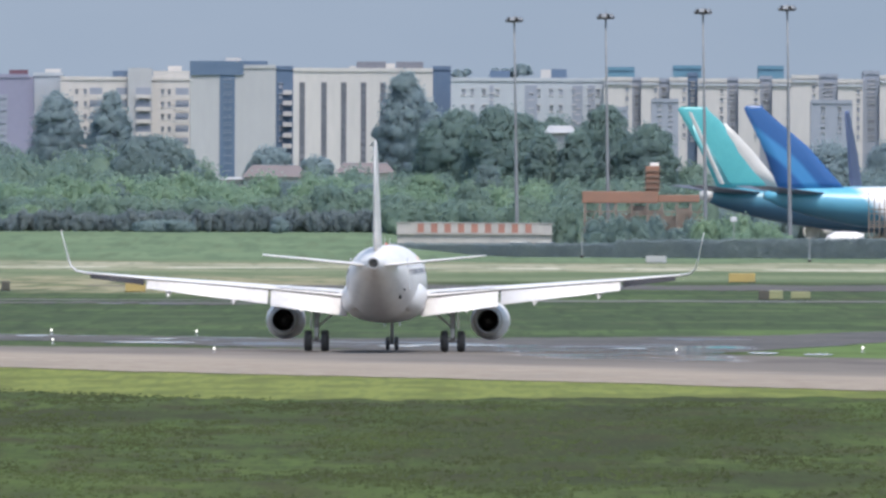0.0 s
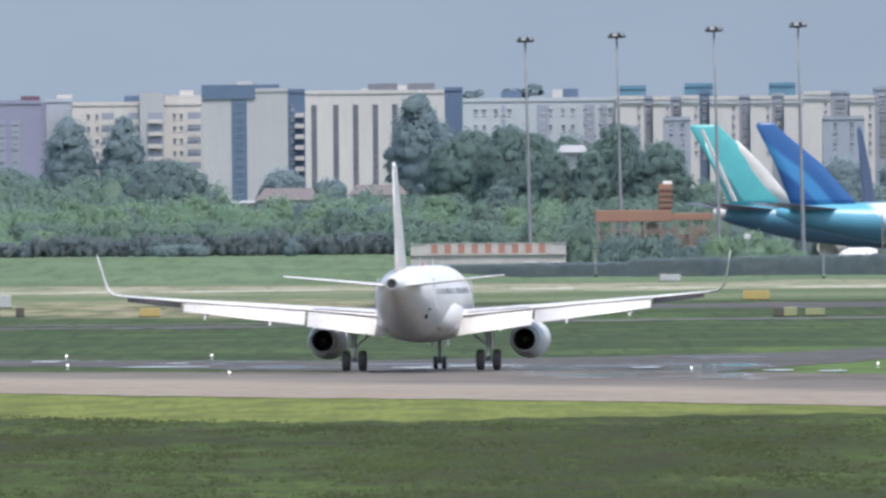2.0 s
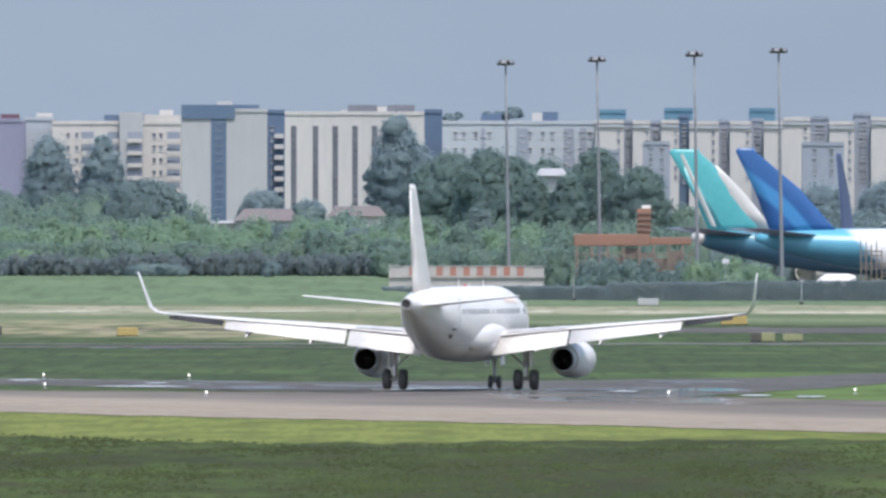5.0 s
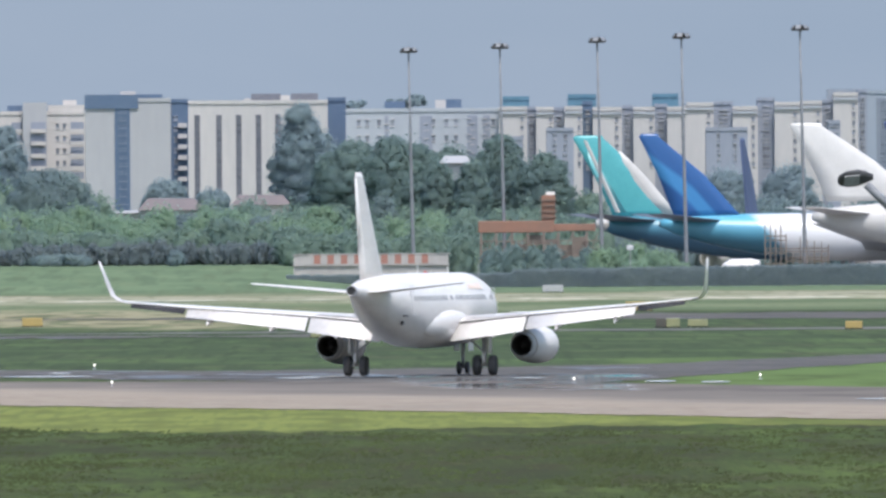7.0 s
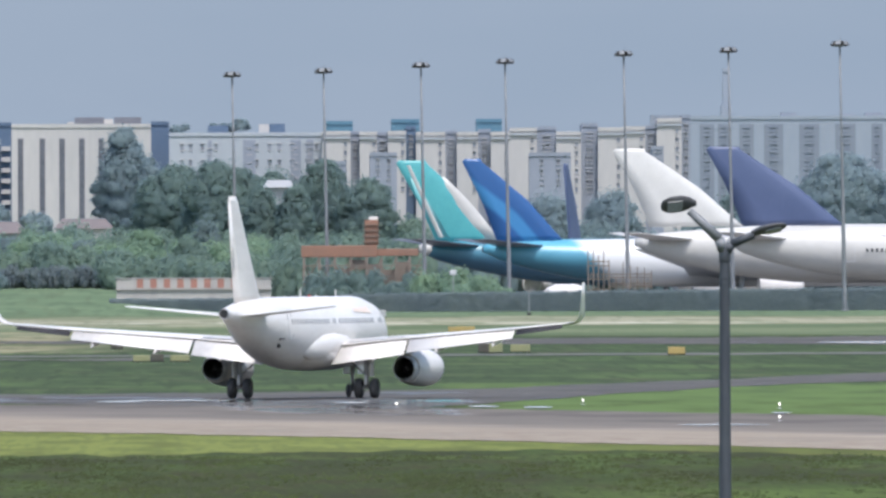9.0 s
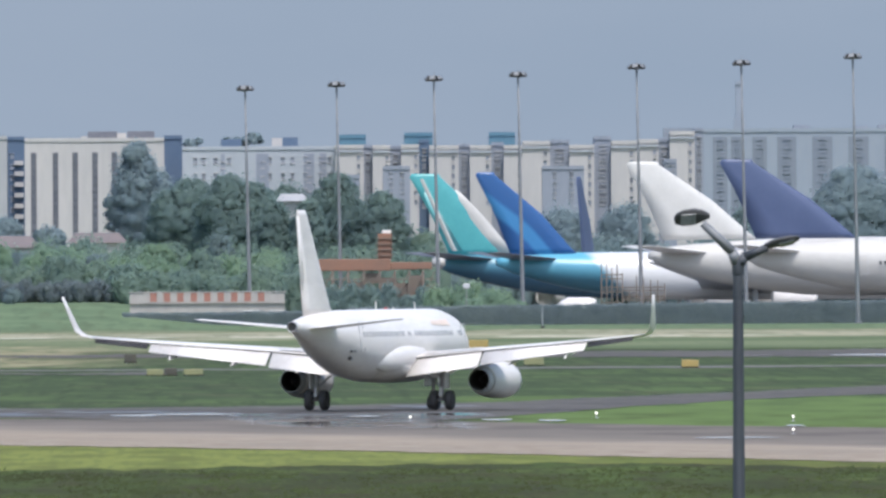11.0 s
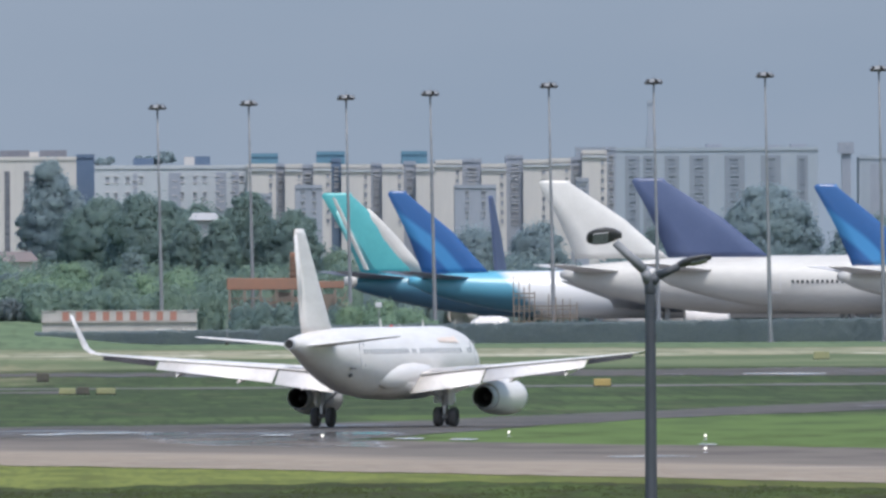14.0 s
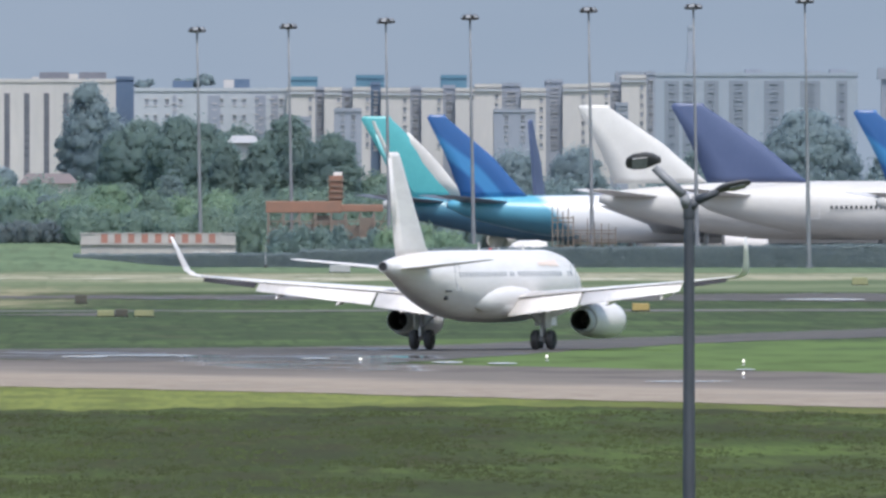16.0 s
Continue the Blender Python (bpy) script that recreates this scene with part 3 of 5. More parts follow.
    for s in (1, -1):
        for o in (0.465, -0.465):
            wheels.append((wheel_at(a, (3.8 * s + o, 0, 0.585), 0.585, 0.43), (3.8 * s + o, 0, 0.585), 0.585))
        wheels.append((wheel_at(a, (0.25 * s, 12.64, 0.38), 0.38, 0.22), (0.25 * s, 12.64, 0.38), 0.38))
    return a, wheels


def livery(name, base, stripes, scale=0.16, sharp=0.04, angle=0.9):
    """Paint in slanted wavy bands over a base colour."""
    m = mat(name, base, 0.35, second=tuple(c * 0.9 for c in base), scale=0.2)
    nt, ns = m.node_tree, m.node_tree.nodes
    b = ns["Principled BSDF"]
    src = b.inputs["Base Color"].links[0].from_socket
    tc, mp, wv, rp = ns.new("ShaderNodeTexCoord"), ns.new("ShaderNodeMapping"), ns.new("ShaderNodeTexWave"), ns.new("ShaderNodeValToRGB")
    mp.inputs["Rotation"].default_value = (angle, 0, 0)
    nt.links.new(tc.outputs["Object"], mp.inputs[0]), nt.links.new(mp.outputs[0], wv.inputs[0])
    wv.bands_direction = "Z"
    wv.inputs["Scale"].default_value, wv.inputs["Distortion"].default_value, wv.inputs["Detail"].default_value = scale, 4.5, 1.0
    wv.inputs["Detail Scale"].default_value = 0.6
    rp.color_ramp.elements[0].position, rp.color_ramp.elements[1].position = 0.55, 0.55 + sharp
    rp.color_ramp.elements[0].color, rp.color_ramp.elements[1].color = (0, 0, 0, 1), (1, 1, 1, 1)
    nt.links.new(wv.outputs[1], rp.inputs[0])
    mix = ns.new("ShaderNodeMix")
    mix.data_type = "RGBA"
    mix.inputs[7].default_value = (*stripes, 1)
    nt.links.new(src, mix.inputs[6]), nt.links.new(rp.outputs[0], mix.inputs[0])
    nt.links.new(mix.outputs[2], b.inputs["Base Color"])
    return m


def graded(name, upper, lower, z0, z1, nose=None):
    """Paint that changes from one colour low on the body to another high on it, and to white along a slanted line
    ahead. The low colour also carries the belly's shade.
    """
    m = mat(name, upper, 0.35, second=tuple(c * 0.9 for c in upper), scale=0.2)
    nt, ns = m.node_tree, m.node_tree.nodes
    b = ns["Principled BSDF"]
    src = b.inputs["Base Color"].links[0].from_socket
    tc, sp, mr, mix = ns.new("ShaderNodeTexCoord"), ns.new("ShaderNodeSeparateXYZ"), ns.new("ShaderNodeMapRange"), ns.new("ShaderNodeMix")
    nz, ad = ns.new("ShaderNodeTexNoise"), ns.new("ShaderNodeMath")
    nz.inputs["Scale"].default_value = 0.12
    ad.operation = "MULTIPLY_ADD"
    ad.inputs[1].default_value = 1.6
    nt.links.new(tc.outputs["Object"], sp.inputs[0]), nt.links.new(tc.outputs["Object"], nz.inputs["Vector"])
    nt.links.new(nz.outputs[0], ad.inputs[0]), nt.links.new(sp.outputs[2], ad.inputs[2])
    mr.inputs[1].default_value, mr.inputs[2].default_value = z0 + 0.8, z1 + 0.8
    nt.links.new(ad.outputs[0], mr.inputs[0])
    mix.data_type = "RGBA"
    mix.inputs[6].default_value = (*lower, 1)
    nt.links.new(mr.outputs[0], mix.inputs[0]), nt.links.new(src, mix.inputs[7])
    out = mix.outputs[2]
    if nose:
        k, e, m2 = ns.new("ShaderNodeMath"), ns.new("ShaderNodeMapRange"), ns.new("ShaderNodeMix")
        k.operation = "MULTIPLY_ADD"
        k.inputs[1].default_value = 0.95
        nt.links.new(sp.outputs[2], k.inputs[0]), nt.links.new(sp.outputs[1], k.inputs[2])
        e.inputs[1].default_value, e.inputs[2].default_value = nose - 0.6, nose + 0.6
        nt.links.new(k.outputs[0], e.inputs[0])
        m2.data_type = "RGBA"
        m2.inputs[7].default_value = (0.56, 0.56, 0.565, 1)
        nt.links.new(e.outputs[0], m2.inputs[0]), nt.links.new(out, m2.inputs[6])
        out = m2.outputs[2]
    nt.links.new(out, b.inputs["Base Color"])
    return m


def build_parked(label, tail, turn, r, zc, ztail, fin, fin_mat, body_mat, tail_mat=None, length=58.0, windows=0.0, bow=0.4, stab=None):
    """A parked wide-body with its tail end at the origin, nose to +y. fin: root front, root chord, tip front, tip chord, root height, tip height."""
    a = thing("parked_airliner", label, "airliner", pose(tail.x, tail.y, 0, 0, 0, turn), "airliners on the apron")
    st = [(0, ztail, 0.35, 0.4), (0.8, ztail, 0.6, 0.7)]
    for f in (0.08, 0.16, 0.26, 0.36, 0.48, 0.62, 0.8, 1.0):
        k = math.sin(min(1, f * 1.02) * math.pi / 2) ** 0.8
        rr = 0.6 + (r - 0.6) * k
        top = (ztail + 0.7) + (zc + r - ztail - 0.7) * k
        st.append((f * 22, top - rr, rr * 0.98, rr))
    st += [(length * 0.6, zc, r * 0.98, r), (length - 9, zc, r * 0.98, r), (length - 5, zc - 0.15, r * 0.85, r * 0.86), (length - 2, zc - 0.5, r * 0.52, r * 0.55), (length, zc - 0.9, 0.15, 0.15)]
    part("fuselage", body(st, 40), body_mat, a, "", True)
    y0, c0, y1, c1, z0, z1 = fin
    part("fin", surface([((0, y0, z0), c0, 0.05), ((0, y0 + (y1 - y0) * 0.08, z0 + (z1 - z0) * 0.08), c0 + (c1 - c0) * 0.08, 0.085), ((0, (y0 + y1) / 2 + bow, (z0 + z1) / 2), (c0 + c1) / 2 + bow, 0.088), ((0, y1 - 0.15, z1 - 0.35), c1 + 0.25, 0.09), ((0, y1 - 0.3, z1), c1 - 0.2, 0.05)], False), fin_mat, a, "", True)
    part("rudder", surface([((0, y0 - c0 * 0.72, z0 + 0.5), c0 * 0.285, 0.14 if tail_mat else 0.085), ((0, y1 - c1 * 0.62, z1 - 0.5), c1 * 0.4, 0.12 if tail_mat else 0.085)], False), tail_mat or fin_mat, a, "", True)
    for s in (1, -1):
        part("tailplane", surface([((0.3, 7.4, ztail + 0.3), 6.0, 0.075), ((1.2, 6.8, ztail + 0.35), 5.5, 0.075), ((9.4, -0.2, ztail + 1.1), 2.2, 0.07), ((9.7, -0.6, ztail + 1.12), 1.6, 0.05)], True, s), stab or PAINT_WHITE, a, "horizontal tailplane coloured dark for its underside shade" if stab else "white horizontal tailplane", True)
        part("wing", surface([((1.5, length * 0.6, zc - r * 0.55), 11.5, 0.12), ((9, length * 0.6 - 5.5, zc - r * 0.2), 7.5, 0.11), ((29, length * 0.6 - 18.5, zc + 1.6), 2.6, 0.1)], True, s), PAINT_GREY, a, "grey wing", True)
        e = part("nacelle", lathe([(2.6, 1.1), (2.75, 1.3), (2.2, 1.45), (0, 1.5), (-2.2, 1.15), (-2.3, 1.0), (-1.2, 0.9)], 24), PAINT_WHITE, a, "", True)
        e.location = (9.4 * s, length * 0.6 - 2.2, zc - r * 0.2 - 2.1)
        part("fan_face", lathe([(1.9, 0.05), (1.9, 1.2), (1.7, 1.2), (1.7, 0.05)], 20), DARK, e)
        part("pylon", surface([((9.4, length * 0.6 - 1.0, zc - r * 0.2 - 0.8), 5, 0.08), ((9.4, length * 0.6 - 3.0, zc - r * 0.2), 5, 0.08)], False, s), PAINT_WHITE, a)
        part("main_strut", tube(bmesh.new(), (4.8 * s, length * 0.5, 0.7), (4.5 * s, length * 0.5, zc - r * 0.5), 0.25, 0.3, 10), STEEL, a)
        for o in (-0.7, 0.7):
            for b in (-0.85, 0.85):
                wheel_at(a, (4.8 * s + o, length * 0.5 + b, 0.68), 0.68, 0.5)
    part("nose_strut", tube(bmesh.new(), (0, length - 7, 0.5), (0, length - 7, zc - r * 0.8), 0.18, 0.2, 10), STEEL, a)
    for o in (-0.4, 0.4):
        wheel_at(a, (o, length - 7, 0.55), 0.55, 0.35)
    part("exhaust_duct", lathe([(-0.06, 0.01), (-0.06, 0.3), (0.05, 0.34), (0.05, 0.01)], 16), DARK, a, "dark exhaust opening").location = (0, 0, ztail)
    if windows:
        wm = mesh_of(boxm(-0.015, 0.015, -0.14, 0.14, -0.2, 0.2), "window")
        wm.materials.append(GLASS_DARK)
        for i in range(52):
            part("window", wm, None, a).matrix_basis = pose(r * 0.98, windows + i * 0.55, zc + 0.35, 0, -5, 0)
        for y in (windows - 1.9, windows + 11.2):
            bm = bmesh.new()
            for y0_, y1_, z1_, z2_ in ((-0.55, -0.5, 0, 2.0), (0.5, 0.55, 0, 2.0), (-0.55, 0.55, 0, 0.05), (-0.55, 0.55, 1.95, 2.0)):
                box(bm, -0.02, 0.02, y0_, y1_, z1_, z2_)
            part("cabin_door", bm, PAINT_GREY, a).matrix_basis = pose(r * 0.98 - 0.02, y, zc - 0.9, 0, 0, 0)
    return a


airliner, WHEELS = build_taxiing()

TURQ = mat("turquoise_paint", (0.06, 0.30, 0.32), 0.4, second=(0.08, 0.35, 0.37), scale=0.3)
TURQ_PALE = mat("pale_turquoise_paint", (0.16, 0.41, 0.43), 0.4, second=(0.09, 0.35, 0.37), scale=0.35, stretch=(1, 1, 0.4))
# two-tone teal; the dark lower tone has the belly's shade painted in
TEAL_BODY = graded("teal_body_belly_shade", (0.10, 0.35, 0.48), (0.036, 0.13, 0.185), 4.9, 7.0, 17.6)
TEAL_DEEP = graded("deep_teal_belly_shade", (0.075, 0.29, 0.39), (0.026, 0.08, 0.13), 5.4, 7.6)
BLUE_FIN = livery("blue_fin_paint", (0.020, 0.090, 0.26), (0.045, 0.20, 0.42), 0.085, 0.3, 0.75)
# shade under the tailplanes, put into the colour of the whole surface
STAB_SHADE = mat("tailplane_underside_shade", (0.10, 0.105, 0.13), 0.35, second=(0.075, 0.08, 0.11), scale=0.3)
NAVY = mat("navy_paint", (0.06, 0.085, 0.17), 0.45, second=(0.07, 0.095, 0.185), scale=0.3)
CREAM = mat("cream_paint", (0.58, 0.57, 0.55), 0.4, second=(0.52, 0.51, 0.49), scale=0.4)
WHITE_OLD = mat("weathered_white_paint", (0.50, 0.492, 0.475), 0.5, second=(0.42, 0.41, 0.395), scale=0.3, stretch=(1, 0.3, 1))
p = sight(1240, 342, 3900)
tq = build_parked("parked wide-body with turquoise and white tail", p, -84, 2.7, 5.0, 6.6, (9.3, 7.4, 1.0, 3.3, 7.4, 16.75), TURQ, TEAL_DEEP, TURQ_PALE, stab=STAB_SHADE)
# white wedge on the fin's leading edge, a pale band before the rudder, a light tail cone
part("fin_panel", surface([((0, 9.2, 7.6), 2.1, 0.40), ((0, 7.85, 9.5), 3.0, 0.27), ((0, 6.1, 11.6), 2.9, 0.25), ((0, 4.1, 13.7), 1.7, 0.33), ((0, 2.85, 14.9), 0.3, 0.5)], False), WHITE_OLD, tq, "white wedge on the fin", True)
part("fin_edge_band", surface([((0, 2.75, 7.9), 0.6, 0.9), ((0, -1.05, 16.2), 0.6, 0.6)], False), WHITE_OLD, tq, "pale band along the rudder")
part("tail_cone", lathe([(-0.12, 0.3), (-0.1, 0.42), (0.7, 0.74), (1.3, 0.84), (1.32, 0.6)], 24), WHITE_OLD, tq, "light grey tail cone", True).location = (0, 0, 6.6)
p = sight(1352, 340, 3850)
build_parked("parked wide-body with deep blue striped tail and teal body", p, -84, 2.75, 5.0, 6.6, (9.3, 7.7, 0.05, 2.0, 7.45, 16.85), BLUE_FIN, TEAL_BODY, stab=STAB_SHADE)
p = sight(1622, 334, 3800)
build_parked("parked all-white wide-body with tall cream tail", p, -86, 3.3, 6.05, 7.3, (12.2, 10.6, 1.3, 3.4, 9.1, 17.85), CREAM, WHITE_OLD, None, 64, 18.5)
p = sight(1786, 331, 3770)
build_parked("parked white wide-body with navy blue tail", p, -86, 3.3, 6.1, 7.4, (13.0, 11.4, 1.5, 3.5, 9.2, 18.0), NAVY, WHITE_OLD, None, 64, 15.2)
p = sight(2112, 328, 3740)
build_parked("parked wide-body with blue striped tail at the row's end", p, -84, 2.9, 5.6, 7.0, (9.2, 7.6, 0.2, 2.4, 8.2, 17.2), BLUE_FIN, WHITE_OLD)
p = sight(1500, 318, 4080)
build_parked("parked airliner seen almost tail-on with dark navy fin", p, -15, 2.1, 4.6, 6.0, (7.5, 6.3, 0.9, 2.2, 6.3, 16.6), NAVY, WHITE_OLD, None, 40)
# ------------------------------------------------------------------ foliage
def ball():
    """A small round mesh: its points and triangles."""
    bm = bmesh.new()
    bmesh.ops.create_icosphere(bm, subdivisions=2, radius=1)
    pts, tri = np.array([tuple(x.co) for x in bm.verts]), np.array([[x.index for x in f.verts] for f in bm.faces])
    bm.free()
    return pts, tri


BALL, BALL_TRI = ball()


def leaf_mesh(blobs, count, size, seed, material, core=0.86, whole=0.0):
    """Small leaf clumps over the skins of many ellipsoids, with a solid core inside each, shaded as round masses."""
    rng = np.random.default_rng(seed)
    bl = np.array(blobs, float)
    count, size = int(count * 2.6), size * 0.54
    area = bl[:, 3] * bl[:, 5] + bl[:, 3] * bl[:, 4]
    pick = rng.choice(len(bl), count, p=area / area.sum())
    d = rng.normal(size=(count, 3))
    d /= np.linalg.norm(d, axis=1)[:, None]
    d[:, 2] = np.where(d[:, 2] < -0.5, -d[:, 2], d[:, 2])
    reach = rng.uniform(0.86, 1.13, count) + (rng.random(count) < 0.3) * rng.uniform(0.0, 0.3, count)
    pos = bl[pick, :3] + d * bl[pick, 3:6] * reach[:, None]
    nrm = d + rng.normal(scale=0.55, size=(count, 3))
    nrm /= np.linalg.norm(nrm, axis=1)[:, None]
    t1 = np.cross(nrm, rng.normal(size=(count, 3)))
    t1 /= np.linalg.norm(t1, axis=1)[:, None]
    t2 = np.cross(nrm, t1)
    sz = size * rng.uniform(0.5, 1.3, (count, 1))
    leaves = np.stack([pos - t1 * sz, pos - t2 * sz * 0.6 + nrm * sz * 0.15, pos + t1 * sz, pos + t2 * sz * 0.6 + nrm * sz * 0.15], 1).reshape(-1, 3)
    cores, core_n = [], []
    for x, y, z, rx, ry, rz in blobs:
        k = np.array([core * (1 + 0.22 * noise.noise((p[0] * 1.7 + x, p[1] * 1.7 + y, p[2] * 1.7 + z))) for p in BALL])
        cores.append(BALL * k[:, None] * (rx, ry, rz) + (x, y, z))
        core_n.append(BALL)
    verts = np.concatenate([leaves] + cores)
    soft = np.concatenate([np.repeat(d, 4, 0)] + core_n) + (0, 0, 0.3)
    if whole:
        mid, half = bl[:, :3].mean(0), np.ptp(bl[:, :3], axis=0) / 2 + 0.5
        soft += whole * (verts - mid) / half
    soft /= np.linalg.norm(soft, axis=1)[:, None]
    nb, nt = len(BALL), len(BALL_TRI)
    tri = np.concatenate([BALL_TRI + 4 * count + nb * i for i in range(len(bl))]).reshape(-1)
    loops = np.concatenate([np.arange(4 * count), tri]).astype(np.int32)
    starts = np.concatenate([np.arange(count) * 4, 4 * count + 3 * np.arange(nt * len(bl))]).astype(np.int32)
    me = bpy.data.meshes.new("crown")
    me.vertices.add(len(verts))
    me.vertices.foreach_set("co", verts.astype(np.float32).ravel())
    me.loops.add(len(loops))
    me.loops.foreach_set("vertex_index", loops)
    me.polygons.add(len(starts))
    me.polygons.foreach_set("loop_start", starts)
    me.update(calc_edges=True)
    me.normals_split_custom_set_from_vertices(soft.tolist())
    me.materials.append(material)
    return me


def tree(u0, u1, vtop, d, material, label, seed, base=None, dome=0.5, lumps=26, leaves=9000, trunk=0.28, size=0.34):
    """A tree whose crown spans the bearings u0 to u1 and reaches vtop. dome: how wide the crown stays near its top."""
    rng = random.Random(seed)
    top, x0, x1 = sight((u0 + u1) / 2, vtop, d), sight(u0, 0, d).x, sight(u1, 0, d).x
    zb = rise(top.x, d) if base is None else base
    h, w = top.z - zb, (x1 - x0) / 2
    root = thing("tree", label, "tree", pose(top.x, d, zb), "trees behind the airfield")
    low = h * (trunk if dome >= 0.5 else trunk * 0.5)
    blobs = []
    for i in range(int(lumps * 1.5)):
        a = rng.uniform(0, 2 * math.pi)
        e = math.asin(rng.uniform(-0.35, 1.0))
        mid, up = low + (h - low) * (0.42 if dome < 0.6 else 0.3), (h - low) * (0.58 if dome < 0.6 else 0.7)
        r = min(w * 0.36, (h - low) * 0.24) * rng.uniform(0.22, 0.9)
        q = rng.uniform(0.8, 1.0)
        g = 1.0 if dome >= 0.5 else 1.12 - 0.5 * max(0.0, math.sin(e))
        blobs.append((g * math.cos(a) * math.cos(e) * (w - r) * q, math.sin(a) * math.cos(e) * (w - r) * q * 0.8, mid + math.sin(e) * (up - r * 0.75) * q, r, r, r * rng.uniform(0.65, 0.85)))
    blobs.append((0, 0, low + (h - low) * 0.45, w * 0.72, w * 0.6, (h - low) * 0.42))
    bm = bmesh.new()
    rings, n = [], 9
    for k, (z, r) in enumerate(((-0.2, 0.05), (0.3, 0.036), (low * 0.6, 0.028), (low, 0.024), (h * 0.6, 0.012))):
        rings.append([(noise.noise((seed, k * 0.7, 0.5)) * 0.4 + h * r * math.cos(6.283 * i / n), h * r * math.sin(6.283 * i / n), z) for i in range(n)])
    loft(rings, True, bm)
    part("trunk", bm, BARK, root, "brown tree trunk")
    bm = bmesh.new()
    for b in blobs[:7]:
        tube(bm, (0, 0, low * rng.uniform(0.6, 1.2)), b[:3], h * 0.012, h * 0.004, 6)
    part("limb", bm, BARK, root)
    part("crown", leaf_mesh(blobs, leaves, size, seed, material, whole=0.9), None, root)
    return root


def thicket(name, label, spans, material, seed, size=0.4, leaves=9000, group="", jag=1.0):
    """A joined mass of shrubs: spans of (u0, u1, top0, top1, range, lumps)."""
    rng = random.Random(seed)
    blobs = []
    for u0, u1, t0, t1, d, n in spans:
        for i in range(n):
            f = (i + rng.random()) / n
            dd = d + jag * rng.uniform(-12, 12)
            top = sight(u0 + (u1 - u0) * f, t0 + (t1 - t0) * f + jag * rng.uniform(-15, 12), dd)
            g = rise(top.x, dd)
            hh = max(0.8, top.z - g)
            w = rng.uniform(0.8, 1.5) * (abs(u1 - u0) / n * d / FAR)
            w = max(w, hh * 0.3)
            blobs.append((top.x, dd, g + hh * 0.45, w, min(w, 4) * 1.1, hh * 0.55))
            blobs.append((top.x + rng.uniform(-0.5, 0.5) * w, dd - min(w, 4) * 0.7, g + hh * 0.25, w * 0.6, min(w, 4) * 0.6, hh * 0.35))
            blobs.append((top.x + rng.uniform(-0.6, 0.6) * w, dd - 0.5, g + hh * 0.75, w * 0.5, min(w, 4) * 0.6, hh * 0.26))
    ob = new(name, leaf_mesh(blobs, leaves, size, seed, material))
    return tagged(ob, label, "shrubs", group, "stuff")


# ------------------------------------------------------------------ distance
def backdrop():
    bm = bmesh.new()
    rows = []
    for z in (-20, 0, 20, 60, 140, 400):
        rows.append([(4960 * math.sin(radians(a)), 4960 * math.cos(radians(a)), z) for a in range(-40, 41, 2)])
    vs = [[bm.verts.new(p) for p in r] for r in rows]
    for a, b in zip(vs, vs[1:]):
        for i in range(len(a) - 1):
            bm.faces.new((a[i], a[i + 1], b[i + 1], b[i]))
    m = glow("hazy_sky", (0.27, 0.335, 0.43), 1.0)
    nt, ns = m.node_tree, m.node_tree.nodes
    tc, mp, nz, rp = ns.new("ShaderNodeTexCoord"), ns.new("ShaderNodeMapping"), ns.new("ShaderNodeTexNoise"), ns.new("ShaderNodeValToRGB")
    mp.inputs["Scale"].default_value = (0.012, 0.012, 0.035)
    nz.inputs["Scale"].default_value, nz.inputs["Detail"].default_value = 1.0, 3
    rp.color_ramp.elements[0].color, rp.color_ramp.elements[1].color = (0.159, 0.204, 0.272, 1), (0.180, 0.221, 0.287, 1)
    rp.color_ramp.elements[0].position, rp.color_ramp.elements[1].position = 0.3, 0.7
    nt.links.new(tc.outputs["Object"], mp.inputs[0]), nt.links.new(mp.outputs[0], nz.inputs["Vector"])
    nt.links.new(nz.outputs[0], rp.inputs[0]), nt.links.new(rp.outputs[0], ns["Principled BSDF"].inputs["Emission Color"])
    return solid("backdrop", bm, m, "hazy grey-blue sky over the horizon", "sky", kind="structure")


backdrop()

# the hazy and dim walls have distance haze put into their blue-grey
WALL = {
    "lilac": mat("lilac_wall", (0.21, 0.21, 0.29), 0.85, second=(0.185, 0.185, 0.26), scale=0.15),
    "cream": mat("cream_wall", (0.47, 0.44, 0.42), 0.85, second=(0.39, 0.375, 0.36), scale=0.12, stretch=(1, 1, 0.3)),
    "grey": mat("grey_wall", (0.34, 0.345, 0.355), 0.85, second=(0.30, 0.305, 0.32), scale=0.12, stretch=(1, 1, 0.3)),
    "dim": mat("hazed_bay_wall", (0.165, 0.19, 0.235), 0.85, second=(0.185, 0.21, 0.25), scale=0.3),
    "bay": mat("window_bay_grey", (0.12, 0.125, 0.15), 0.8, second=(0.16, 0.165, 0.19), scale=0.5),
    "blue": mat("slate_blue_wall", (0.068, 0.110, 0.180), 0.7, second=(0.085, 0.125, 0.19), scale=0.2),
    "white": mat("white_wall", (0.44, 0.42, 0.41), 0.85, second=(0.36, 0.35, 0.35), scale=0.12, stretch=(1, 1, 0.25)),
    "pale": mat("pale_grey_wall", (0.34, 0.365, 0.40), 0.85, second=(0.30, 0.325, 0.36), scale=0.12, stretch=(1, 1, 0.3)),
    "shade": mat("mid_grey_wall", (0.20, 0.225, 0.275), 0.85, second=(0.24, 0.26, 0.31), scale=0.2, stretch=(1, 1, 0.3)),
    "hazy": mat("hazed_wall", (0.25, 0.285, 0.335), 0.85, second=(0.225, 0.26, 0.31), scale=0.15, stretch=(1, 1, 0.3)),
}
